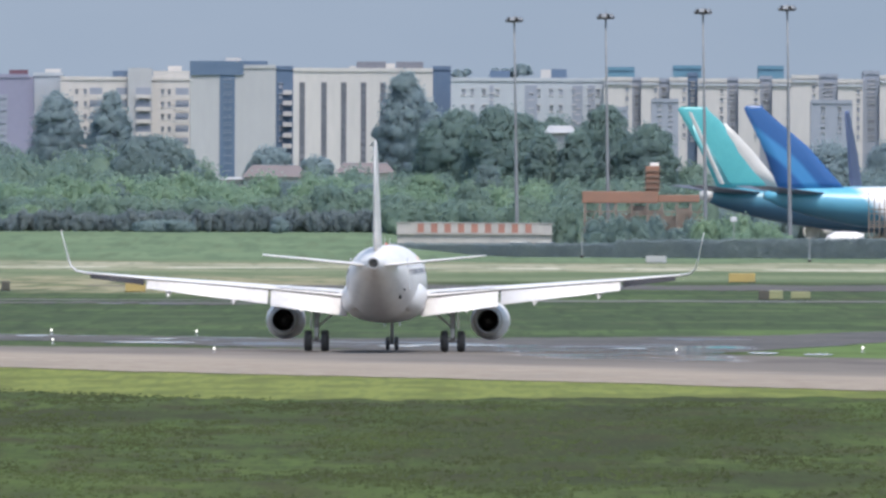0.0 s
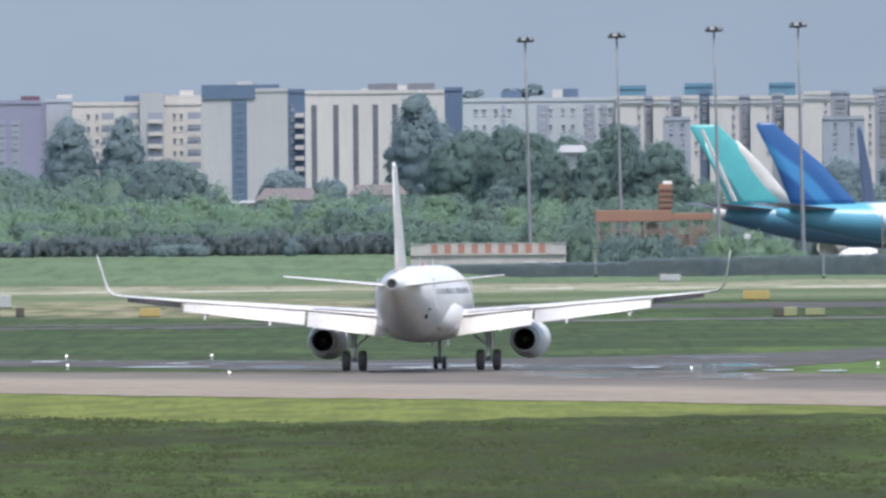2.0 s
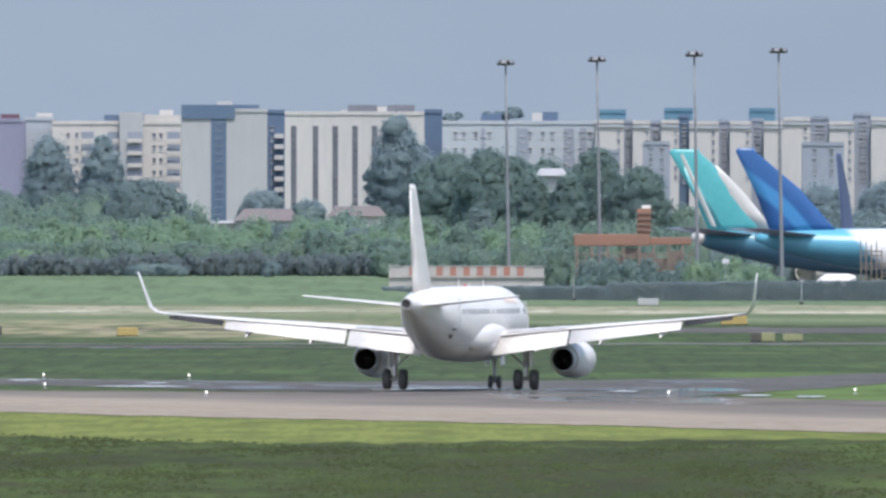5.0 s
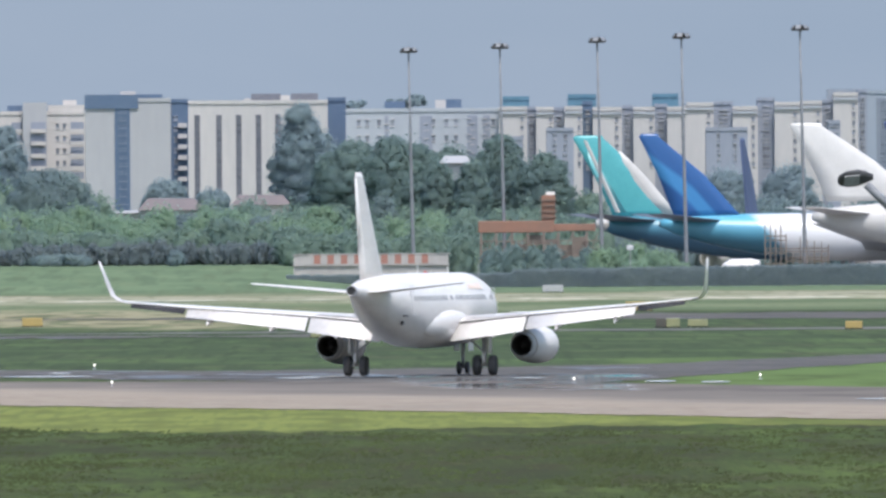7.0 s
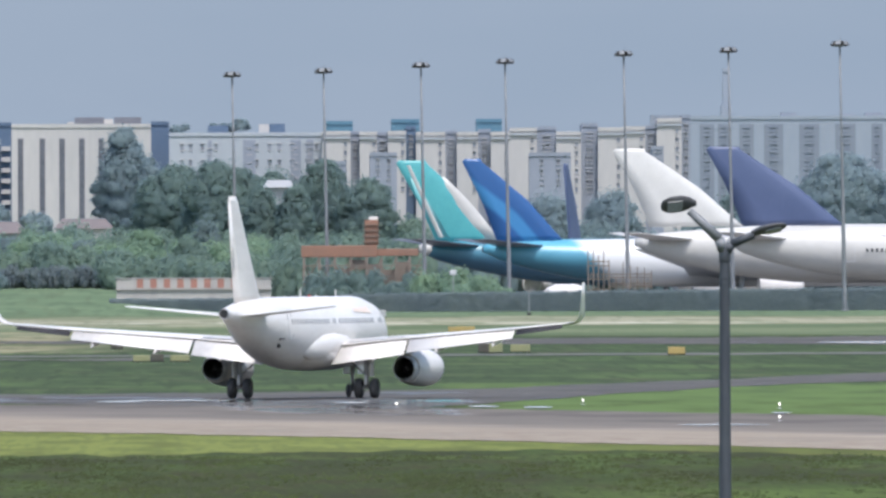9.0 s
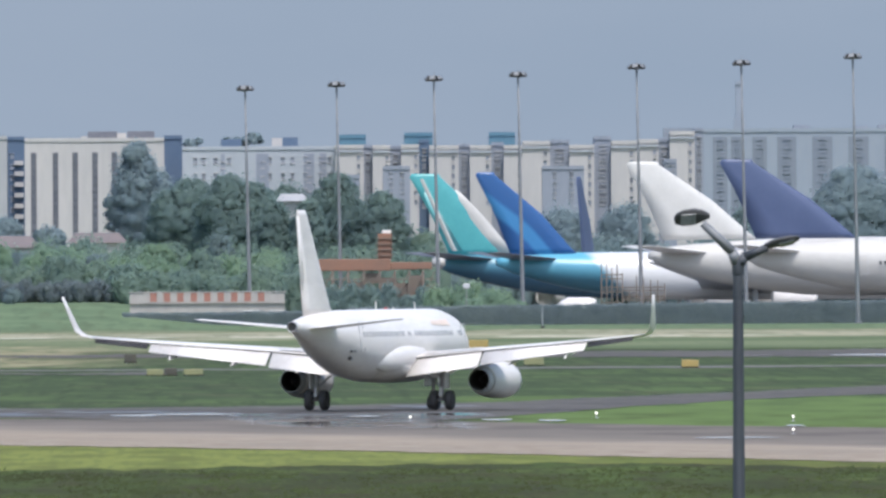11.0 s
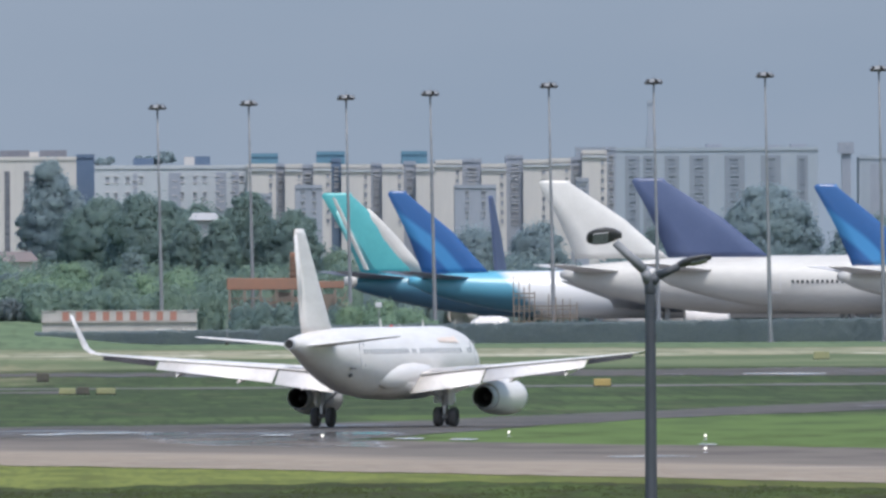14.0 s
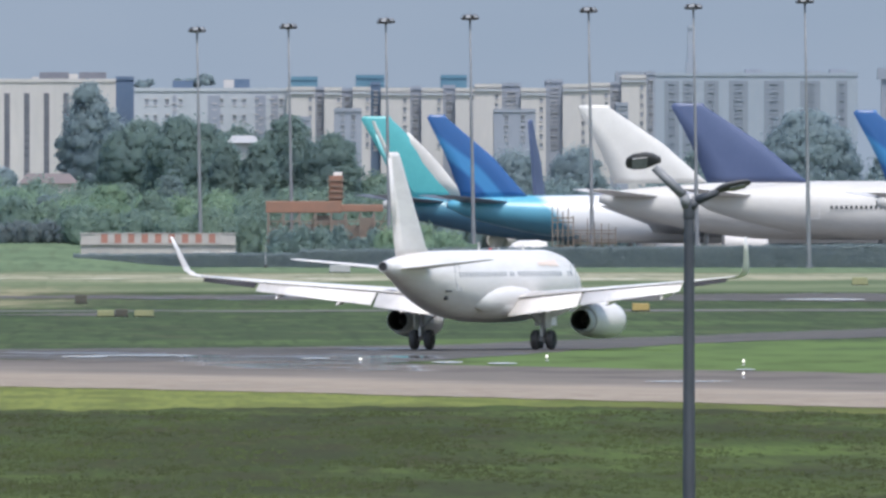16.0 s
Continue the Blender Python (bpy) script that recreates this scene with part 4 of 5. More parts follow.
PANE = mat("window_pane", (0.17, 0.18, 0.22), 0.35, second=(0.22, 0.235, 0.27), scale=0.8, obj=0.25)
TANK = mat("blue_tank", (0.06, 0.145, 0.21), 0.6, second=(0.075, 0.165, 0.225), scale=0.5)
ROOF_RED = mat("rust_roof", (0.165, 0.135, 0.135), 0.85, second=(0.135, 0.122, 0.125), scale=0.5)


class House:
    """A building laid out by bearings, front face at range d."""

    def __init__(self, label, u0, u1, vtop, d, wall, deep=14.0, name="apartment_building"):
        self.d, self.s = d, FAR / d
        self.xc = sight((u0 + u1) / 2, 0, d).x
        self.g = rise(self.xc, d)
        self.uc = (u0 + u1) / 2
        self.root = thing(name, label, "building", pose(self.xc, d, self.g), "buildings on the skyline")
        self.block("wall", u0, u1, vtop, None, wall, 0, deep)
        self.block("parapet", u0, u1, vtop - 2.5, vtop + 4, wall, -0.15, 0.25)

    def x(self, u):
        return (u - self.uc) / self.s

    def z(self, v):
        return sight(0, v, self.d).z - self.g if v is not None else -0.3

    def block(self, name, u0, u1, v0, v1, m, y0, y1, bevel=0.0, label="", parent=None):
        return part(name, boxm(self.x(u0), self.x(u1), y0, y1, self.z(v1), self.z(v0), bevel=bevel), m, parent or self.root, label)

    def window(self, u, v, w=5, h=10, frame_m=None):
        k = self.block("window", u - w / 2, u + w / 2, v - h / 2, v + h / 2, PANE, -0.03, 0.2)
        self.block("window_frame", u - w / 2 - 1, u + w / 2 + 1, v + h / 2, v + h / 2 + 1.2, frame_m or WALL["white"], -0.12, 0.1, parent=k)
        self.block("window_frame", u - w / 2 - 1, u + w / 2 + 1, v - h / 2 - 1.2, v - h / 2, frame_m or WALL["white"], -0.2, 0.1, parent=k)
        return k


def buildings():
    b = House("cream apartment block with small windows", -260, -58, 137, 4660, WALL["cream"])
    b.block("roof_room", -78, -46, 126, 138, WALL["blue"], 3, 7)
    for u in (-230, -212, -180, -162, -128, -110, -84, -70):
        for v in (160, 182, 204, 226, 248):
            b.window(u, v, 6, 10)
    for u0, u1 in ((-150, -138), (-202, -190), (-102, -92)):
        b.block("window_bay", u0, u1, 150, None, WALL["bay"], -0.05, 0.5)
    b = House("lilac-painted apartment block with a dark red roof room", -58, 50, 136, 4640, WALL["lilac"])
    b.block("wall", 50, 58, 138, None, WALL["lilac"], 0.5, 12)
    b.block("roof_room", 15, 48, 126, 137, mat("dark_red_paint", (0.13, 0.065, 0.09), 0.7), 2, 6)
    for u in (-20, 5):
        b.block("stairwell", u - 7, u + 7, 170, 260, WALL["shade"], -0.06, 0.5)
        for v in (182, 204, 226, 248):
            b.window(u, v, 9, 11, WALL["lilac"])
    b = House("grey-white low apartment block end", 58, 110, 133, 4660, WALL["pale"])
    b.block("roof_room", 78, 106, 124, 134, WALL["cream"], 3, 7)
    b = House("cream apartment block with dark balconies", 106, 335, 140, 4650, WALL["cream"])
    b.block("stair_tower", 226, 268, 122, None, WALL["grey"], -1.5, 4)
    b.block("wall", 270, 334, 127, 142, WALL["cream"], 0.1, 8)
    b.block("roof_room", 198, 224, 127, 141, WALL["blue"], 3, 7)
    b.block("roof_room", 296, 320, 118, 130, WALL["cream"], 3, 7)
    for v in (168, 190, 212, 234, 256):
        for u in (135, 150, 287, 299):
            b.window(u, v - 4, 5, 9)
        for u0, u1 in ((158, 180), (205, 224), (240, 266), (310, 333)):
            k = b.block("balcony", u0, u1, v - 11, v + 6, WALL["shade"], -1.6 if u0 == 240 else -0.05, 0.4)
            b.block("balcony_rail", u0, u1, v + 1, v + 8, WALL["cream"], -2.3 if u0 == 240 else -0.9, -1.7 if u0 == 240 else -0.7, parent=k)
    b = House("grey slab apartment block with slate-blue centre and cap", 336, 487, 118, 4600, WALL["grey"])
    b.block("cap", 335, 430, 109, 134, WALL["blue"], -0.25, 13)
    b.block("cap", 430, 472, 109, 119, WALL["blue"], 1.0, 13)
    b.block("glazed_strip", 388, 415, 134, None, WALL["blue"], -0.12, 1)
    for i in range(13):
        b.window(402, 146 + i * 13.5, 13, 8, WALL["shade"])
    b.block("roof_room", 398, 425, 103, 110, WALL["white"], 4, 8)
    b = House("slate-blue recessed block with white balconies", 487, 518, 120, 4640, WALL["blue"])
    for i in range(8):
        b.block("balcony", 500, 516, 160 + i * 19, 168 + i * 19, WALL["white"], -1.2, 0.2)
        b.window(496, 152 + i * 19, 7, 8, WALL["shade"])
    b = House("tall white apartment block with darker grey window bays", 518, 765, 123, 4600, WALL["white"])
    for u in (534, 572.5, 607.5, 642.5, 677, 712):
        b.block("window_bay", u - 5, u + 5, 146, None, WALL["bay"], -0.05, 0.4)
        for i in range(12):
            b.window(u, 154 + i * 13.2, 6, 8, WALL["bay"])
    for u0, u1 in ((630, 682), (700, 748)):
        b.block("roof_room", u0, u1, 109, 124, WALL["bay"], 3, 8)
    b.block("roof_room", 682, 698, 112, 124, WALL["cream"], 3, 8)
    b.block("water_tank", 617, 629, 117, 123, WALL["white"], 4, 6)
    b = House("slate-grey end wall of the white block", 765, 797, 119, 4625, WALL["blue"])
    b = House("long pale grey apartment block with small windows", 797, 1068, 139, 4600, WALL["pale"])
    for u in (820, 835, 856, 880, 952, 975, 992, 1015, 1042, 1058):
        for v in (162, 190, 218):
            b.window(u, v, 6, 11)
    for u0, u1 in ((928, 950), (1012, 1030), (1040, 1052), (866, 872)):
        b.block("stairwell", u0, u1, 150, None, WALL["shade"], -0.08, 0.6)
        for v in (170, 196, 222):
            b.window((u0 + u1) / 2, v, 7, 10)
    b.block("roof_room", 866, 902, 124, 140, WALL["blue"], 3, 8)
    b.block("roof_room", 975, 1002, 121, 138, WALL["blue"], 3, 8)
    b.block("roof_room", 956, 974, 122, 138, WALL["white"], 3, 8)
    # row of white blocks with grey stair bays
    row = [(1068, 1118, "white", 137), (1118, 1134, "shade", 137), (1134, 1165, "white", 138), (1165, 1184, "shade", 139), (1184, 1216, "white", 137), (1216, 1234, "blue", 128), (1234, 1286, "white", 139),
           (1286, 1306, "shade", 136), (1306, 1344, "white", 139), (1344, 1366, "shade", 134), (1366, 1400, "white", 139), (1400, 1448, "white", 132), (1448, 1482, "shade", 130), (1482, 1526, "white", 139),
           (1526, 1556, "shade", 124), (1556, 1600, "white", 132), (1600, 1640, "white", 130), (1640, 1660, "shade", 128), (1660, 1704, "white", 116), (1704, 1720, "shade", 110)]
    for i, (u0, u1, w, v) in enumerate(row):
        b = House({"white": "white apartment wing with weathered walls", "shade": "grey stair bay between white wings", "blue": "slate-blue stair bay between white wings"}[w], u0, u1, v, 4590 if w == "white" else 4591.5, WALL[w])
        if w == "white":
            for k in range(6):
                b.window(u0 + (u1 - u0) * 0.82, v + 20 + k * 16, 5, 8)
            b.block("cornice", u0, u1, v + 8, v + 11, WALL["pale"], -0.3, 0.2)
        else:
            for k in range(8):
                b.window((u0 + u1) / 2, v + 18 + k * 14, (u1 - u0) * 0.4, 7, WALL["grey"])
    for u0, u1, v0, v1 in ((1152, 1200, 175, 240), (1434, 1508, 176, 260), (1070, 1110, 190, 240), (1650, 1672, 165, 240)):
        b = House("low mid-grey annex before the white blocks", u0, u1, v0, 4560, WALL["shade"], 8)
        for k in range(3):
            for q in range(2):
                b.window(u0 + (u1 - u0) * (0.3 + 0.4 * q), v0 + 14 + k * 18, 6, 9, WALL["grey"])
    for u0, u1, v0, v1 in ((1075, 1122, 119, 138), (1190, 1240, 116, 138), (1340, 1386, 116, 136)):
        b = House("blue steel water tank on a block's roof", u0, u1, v0, 4600, TANK, 5, "rooftop_tank")
    # blocks further off, distance haze mixed into their wall colours
    b = House("long apartment block with window bays, blue-grey from painted haze", 1718, 2078, 112, 4850, WALL["hazy"])
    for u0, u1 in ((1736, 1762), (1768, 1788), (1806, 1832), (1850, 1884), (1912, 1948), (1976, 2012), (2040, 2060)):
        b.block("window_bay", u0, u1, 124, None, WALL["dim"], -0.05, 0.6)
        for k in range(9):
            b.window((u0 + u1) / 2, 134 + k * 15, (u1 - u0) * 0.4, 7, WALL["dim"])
    for u0, u1, v in ((1650, 1704, 108), (1716, 1744, 110), (1880, 1908, 104), (1990, 2012, 106), (2030, 2058, 104)):
        b.block("roof_room", u0, u1, v, 124, WALL["shade"], 2, 8)
    t = House("slim tower on the skyline, greyed by painted haze", 1777, 1789, 28, 4870, WALL["hazy"], 3, "tower")
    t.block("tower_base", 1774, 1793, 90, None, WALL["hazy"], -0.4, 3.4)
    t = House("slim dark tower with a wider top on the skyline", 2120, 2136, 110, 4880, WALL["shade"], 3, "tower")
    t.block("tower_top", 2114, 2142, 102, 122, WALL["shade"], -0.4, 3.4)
    b = House("block at the skyline's end, blue-grey from painted haze", 2150, 2420, 128, 4880, WALL["hazy"])
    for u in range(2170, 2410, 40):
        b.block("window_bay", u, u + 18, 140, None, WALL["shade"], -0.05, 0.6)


def cottage(u0, u1, vridge, veave, d, label, roof, wall):
    a, b2, r = sight(u0, veave, d), sight(u1, veave, d), sight(0, vridge, d).z
    xc, g = (a.x + b2.x) / 2, rise((a.x + b2.x) / 2, d)
    w = (b2.x - a.x) / 2
    root = thing("house", label, "house", pose(xc, d, g))
    part("wall", boxm(-w * 0.92, w * 0.92, 0, 7, -0.2, a.z - g), wall, root)
    bm = bmesh.new()
    e, t = a.z - g, r - g
    pts = [(-w, -0.6, e), (w, -0.6, e), (w, 7.6, e), (-w, 7.6, e), (-w * 0.7, 3.5, t), (w * 0.7, 3.5, t)]
    v = [bm.verts.new(q) for q in pts]
    for f in ((0, 1, 5, 4), (1, 2, 5), (2, 3, 4, 5), (3, 0, 4), (3, 2, 1, 0)):
        bm.faces.new([v[i] for i in f])
    part("roof", bm, roof, root)
    for k in (-0.5, 0.0, 0.5):
        part("window", boxm(w * k - 0.5, w * k + 0.5, -0.04, 0.1, (e) * 0.45, e * 0.8), PANE, root)
    return root


buildings()
cottage(428, 546, 293, 314, 4330, "low house with a weathered red-brown roof", ROOF_RED, WALL["grey"])
cottage(592, 700, 288, 306, 4440, "low house with a pale red-brown roof", ROOF_RED, WALL["cream"])
cottage(370, 436, 314, 319, 4335, "long low white-walled shed", WALL["grey"], WALL["white"])


def roof_plants():
    """Bushes on the flat roof of the long pale block."""
    rng = random.Random(61)
    blobs = []
    for u0, u1, v0, v1 in ((896, 934, 110, 134), (806, 830, 126, 136), (860, 896, 124, 136)):
        for k in range(9):
            q = sight(rng.uniform(u0, u1), v1 - (v1 - v0) * rng.random() * 0.8, 4606)
            blobs.append((q.x, 4606 + rng.uniform(-1, 1), q.z, 0.55, 0.5, 0.5))
    tagged(new("rooftop_plants", leaf_mesh(blobs, 2200, 0.3, 61, LEAF_D)), "bushy plants growing on a flat roof", "plants", "", "stuff")


roof_plants()
cottage(962, 1020, 221, 234, 4082, "small house with a pale roof among trees", WALL["grey"], WALL["grey"])

# trees, far to near, with distance haze in their leaf colours
tree(655, 775, 124, 4450, LEAF_D, "tall slender green tree, blued by painted haze", 3, dome=0.3, lumps=44, leaves=15000)
tree(700, 800, 170, 4470, LEAF_D, "tall green tree behind, blued by painted haze", 4, dome=0.45)
tree(42, 158, 160, 4400, LEAF_D, "tall green tree before the apartments, blued by painted haze", 5, dome=0.4, lumps=40, leaves=13000)
tree(146, 244, 164, 4390, LEAF_D, "tall green tree beside its twin, blued by painted haze", 6, dome=0.4, lumps=40, leaves=13000)
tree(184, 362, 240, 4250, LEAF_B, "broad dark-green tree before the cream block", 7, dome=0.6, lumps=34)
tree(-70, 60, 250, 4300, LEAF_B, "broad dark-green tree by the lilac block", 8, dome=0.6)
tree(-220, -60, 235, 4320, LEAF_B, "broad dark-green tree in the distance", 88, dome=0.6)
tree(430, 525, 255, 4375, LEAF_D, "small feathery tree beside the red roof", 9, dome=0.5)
tree(520, 600, 275, 4380, LEAF_D, "small tree before the apartments, blued by painted haze", 10, dome=0.5)
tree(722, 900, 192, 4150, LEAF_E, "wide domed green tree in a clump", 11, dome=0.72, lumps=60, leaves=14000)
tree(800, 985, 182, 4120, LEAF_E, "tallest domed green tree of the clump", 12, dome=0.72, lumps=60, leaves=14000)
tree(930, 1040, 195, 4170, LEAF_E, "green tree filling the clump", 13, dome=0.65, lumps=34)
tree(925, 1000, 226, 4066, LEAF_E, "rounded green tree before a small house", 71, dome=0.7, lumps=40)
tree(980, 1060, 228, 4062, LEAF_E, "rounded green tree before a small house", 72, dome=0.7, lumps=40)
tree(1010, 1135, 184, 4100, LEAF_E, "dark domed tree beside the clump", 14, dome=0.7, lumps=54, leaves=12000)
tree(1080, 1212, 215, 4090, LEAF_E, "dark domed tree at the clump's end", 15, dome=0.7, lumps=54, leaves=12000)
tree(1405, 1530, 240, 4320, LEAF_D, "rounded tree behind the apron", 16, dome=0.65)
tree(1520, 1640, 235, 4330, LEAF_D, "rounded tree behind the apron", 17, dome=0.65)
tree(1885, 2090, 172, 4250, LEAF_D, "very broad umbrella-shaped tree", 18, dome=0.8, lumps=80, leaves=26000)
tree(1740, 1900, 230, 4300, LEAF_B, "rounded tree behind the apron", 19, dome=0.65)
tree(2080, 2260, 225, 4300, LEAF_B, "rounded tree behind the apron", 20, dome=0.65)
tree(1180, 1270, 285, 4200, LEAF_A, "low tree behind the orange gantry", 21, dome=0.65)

SHRUBS = [(-150, -60, 318, 4010, "C", 41), (-40, 60, 322, 4005, "A", 42), (70, 150, 310, 4015, "C", 43), (150, 250, 322, 4000, "B", 44), (230, 345, 316, 3995, "C", 45), (330, 420, 326, 4005, "A", 46),
          (470, 560, 318, 4010, "B", 47), (540, 640, 312, 4000, "C", 48), (600, 700, 326, 3990, "B", 49), (700, 800, 305, 4000, "C", 50), (790, 880, 322, 3980, "A", 51), (830, 900, 282, 4040, "B", 52),
          (900, 1000, 312, 3990, "C", 53), (960, 1040, 335, 3960, "A", 54), (380, 470, 345, 3975, "C", 55), (120, 215, 345, 3970, "C", 56), (-20, 70, 350, 3968, "A", 57), (650, 730, 352, 3955, "C", 58), (760, 850, 352, 3950, "A", 59)]
for u0, u1, v, d, k, sd in SHRUBS:
    tree(u0, u1, v, d, {"A": LEAF_A, "B": LEAF_B, "C": LEAF_C}[k], {"A": "rounded mid-green shrub on the bank", "B": "rounded dark shrub on the bank", "C": "rounded fresh-green shrub on the bank"}[k], sd, dome=0.75, lumps=22, leaves=3000, trunk=0.06, size=0.36)

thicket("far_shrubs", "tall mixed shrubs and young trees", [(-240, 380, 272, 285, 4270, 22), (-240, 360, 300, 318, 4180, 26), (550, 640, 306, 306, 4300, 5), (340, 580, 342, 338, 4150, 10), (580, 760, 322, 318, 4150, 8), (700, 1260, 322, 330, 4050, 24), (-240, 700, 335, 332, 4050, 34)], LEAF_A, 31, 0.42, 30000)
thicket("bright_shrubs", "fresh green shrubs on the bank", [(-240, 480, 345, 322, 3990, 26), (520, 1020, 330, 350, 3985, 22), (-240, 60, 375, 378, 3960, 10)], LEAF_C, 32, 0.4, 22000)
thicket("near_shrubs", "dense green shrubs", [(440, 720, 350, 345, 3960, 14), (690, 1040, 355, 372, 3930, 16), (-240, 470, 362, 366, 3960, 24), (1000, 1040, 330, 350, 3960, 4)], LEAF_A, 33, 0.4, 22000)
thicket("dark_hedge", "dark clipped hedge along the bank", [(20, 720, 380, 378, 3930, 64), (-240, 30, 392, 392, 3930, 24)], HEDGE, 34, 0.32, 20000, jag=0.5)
thicket("bush", "single rounded green bushes before the hedge", [(258, 326, 388, 388, 3900, 3), (486, 498, 402, 402, 3890, 1)], LEAF_B, 35, 0.3, 2200)


def clipped_hedge(name, label, runs, material, seed, size):
    """A long trimmed hedge: leaf clumps over the front and top of a low wall of twigs. Runs of (u0, u1, top0, top1, range)."""
    rng = np.random.default_rng(seed)
    verts, faces, soft = [], [], []
    for u0, u1, v0, v1, d in runs:
        x0, x1 = sight(u0, 0, d).x, sight(u1, 0, d).x
        n = int((x1 - x0) / 0.5)
        o = len(verts)
        for i in range(n + 1):
            f = i / n
            x, h = x0 + (x1 - x0) * f, sight(0, v0 + (v1 - v0) * f, d).z + 0.12 * noise.noise((x0 + (x1 - x0) * f * 0.7, d, 1.0))
            for y, z, nr in ((d, -0.05, (0, -1, 0)), (d, h - 0.15, (0, -0.8, 0.6)), (d + 0.2, h, (0, -0.4, 0.9)), (d + 1.6, h, (0, 0, 1)), (d + 1.7, -0.05, (0, 1, 0))):
                verts.append((x, y, z))
                soft.append(nr)
        for i in range(n):
            faces += [[o + 5 * i + k, o + 5 * i + k + 5, o + 5 * i + k + 6, o + 5 * i + k + 1] for k in range(4)]
        for i in range(int((x1 - x0) * 260)):
            f, front = rng.random(), rng.random() < 0.7
            x = x0 + (x1 - x0) * f
            h = sight(0, v0 + (v1 - v0) * f, d).z + 0.12 * noise.noise((x0 + (x1 - x0) * f * 0.7, d, 1.0))
            lump = 0.35 * noise.noise((x * 0.8, d, 2.0)), 0.3 * noise.noise((x * 0.8, d, 5.0))
            q = Vector((x, d - 0.1 + rng.normal(0, 0.1), rng.random() * h)) if front else Vector((x, d + rng.random() * 1.4, h + rng.normal(0, 0.09)))
            nr = Vector((lump[0], -1.0, 0.35 + lump[1])) if front else Vector((lump[0], -0.3, 1.0))
            t1 = nr.cross(Vector(rng.normal(size=3))).normalized() * size * rng.uniform(0.5, 1.2)
            t2 = nr.normalized().cross(t1) * 0.6
            o = len(verts)
            verts += [tuple(q - t1), tuple(q - t2), tuple(q + t1), tuple(q + t2)]
            soft += [tuple(nr.normalized())] * 4
            faces.append([o, o + 1, o + 2, o + 3])
    me = bpy.data.meshes.new(name)
    me.from_pydata(verts, [], faces, shade_flat=False)
    me.normals_split_custom_set_from_vertices(soft)
    me.materials.append(material)
    tagged(new(name, me), label, "hedge", "", "stuff")


clipped_hedge("apron_hedge", "long low clipped dark hedge before the apron", [(690, 1100, 432, 430, 3700), (1090, 2400, 424, 412, 3690)], HEDGE, 36, 0.12)
thicket("gantry_shrubs", "scrubby bushes growing up round the steel gantry", [(1036, 1130, 402, 392, 3764, 5), (1130, 1250, 396, 404, 3766, 6)], LEAF_E, 62, 0.32, 3500)
thicket("apron_shrubs", "low shrubs beside the parked airliners", [(1230, 1345, 388, 400, 3760, 7), (1290, 1400, 405, 412, 3745, 6)], LEAF_C, 37, 0.3, 4000)
thicket("back_shrubs", "shrubs and trees behind the parked airliners", [(1230, 1750, 318, 322, 4250, 24), (1700, 2400, 300, 290, 4260, 28)], LEAF_B, 38, 0.45, 16000)
# ------------------------------------------------------------------ apron furniture
def mast(m, h, fat=0.8):
    root = thing("floodlight_mast", "tall galvanised floodlight mast with a ring of lamps", "light mast", m, "floodlight masts along the apron")
    bm = bmesh.new()
    loft([ring(0, 0, z, r * fat, r * fat, 12, "z") for z, r in ((0, 0.30), (0.6, 0.30), (h * 0.33, 0.26), (h * 0.34, 0.24), (h * 0.66, 0.19), (h * 0.67, 0.175), (h - 0.3, 0.13))], True, bm)
    part("pole", bm, GALV, root, "", True)
    part("base_flange", lathe([(0, 0.5), (0.12, 0.5), (0.14, 0.32), (0.3, 0.3)], 12, "z"), GALV, root)
    part("head_frame", lathe([(h - 0.75, 0.25), (h - 0.7, 0.62), (h - 0.55, 0.62), (h - 0.5, 0.2), (h - 0.05, 0.12)], 14, "z"), GALV, root)
    for i in range(6):
        a = i * math.pi / 3 + 0.3
        f = part("floodlight", boxm(-0.34, 0.34, -0.16, 0.16, -0.28, 0.28, bevel=0.05), DARK, root, "dark floodlight housing")
        f.matrix_basis = pose(0.72 * math.cos(a), 0.72 * math.sin(a), h - 0.42, 35, 0, math.degrees(a) - 90)
        part("lens", boxm(-0.28, 0.28, 0.155, 0.185, -0.22, 0.22), GALV, f, "pale floodlight glass")
    part("lightning_rod", tube(bmesh.new(), (0.1, 0, h - 0.1), (0.1, 0, h + 0.5), 0.02, 0.01, 6), GALV, root)
    return root


for u, v, d in ((908.6, 34.2, 3800), (1070.3, 28, 3785), (1242.6, 18.4, 3765), (1391.6, 12, 3750), (1601.5, -1, 3725), (1787, -6.9, 3715), (1984.3, -17.6, 3680), (2186, -28, 3670)):
    top = sight(u, v - 7, d)
    mast(pose(top.x + 0.0166 * top.z, d, 0, 0, -0.95, 0), top.z)


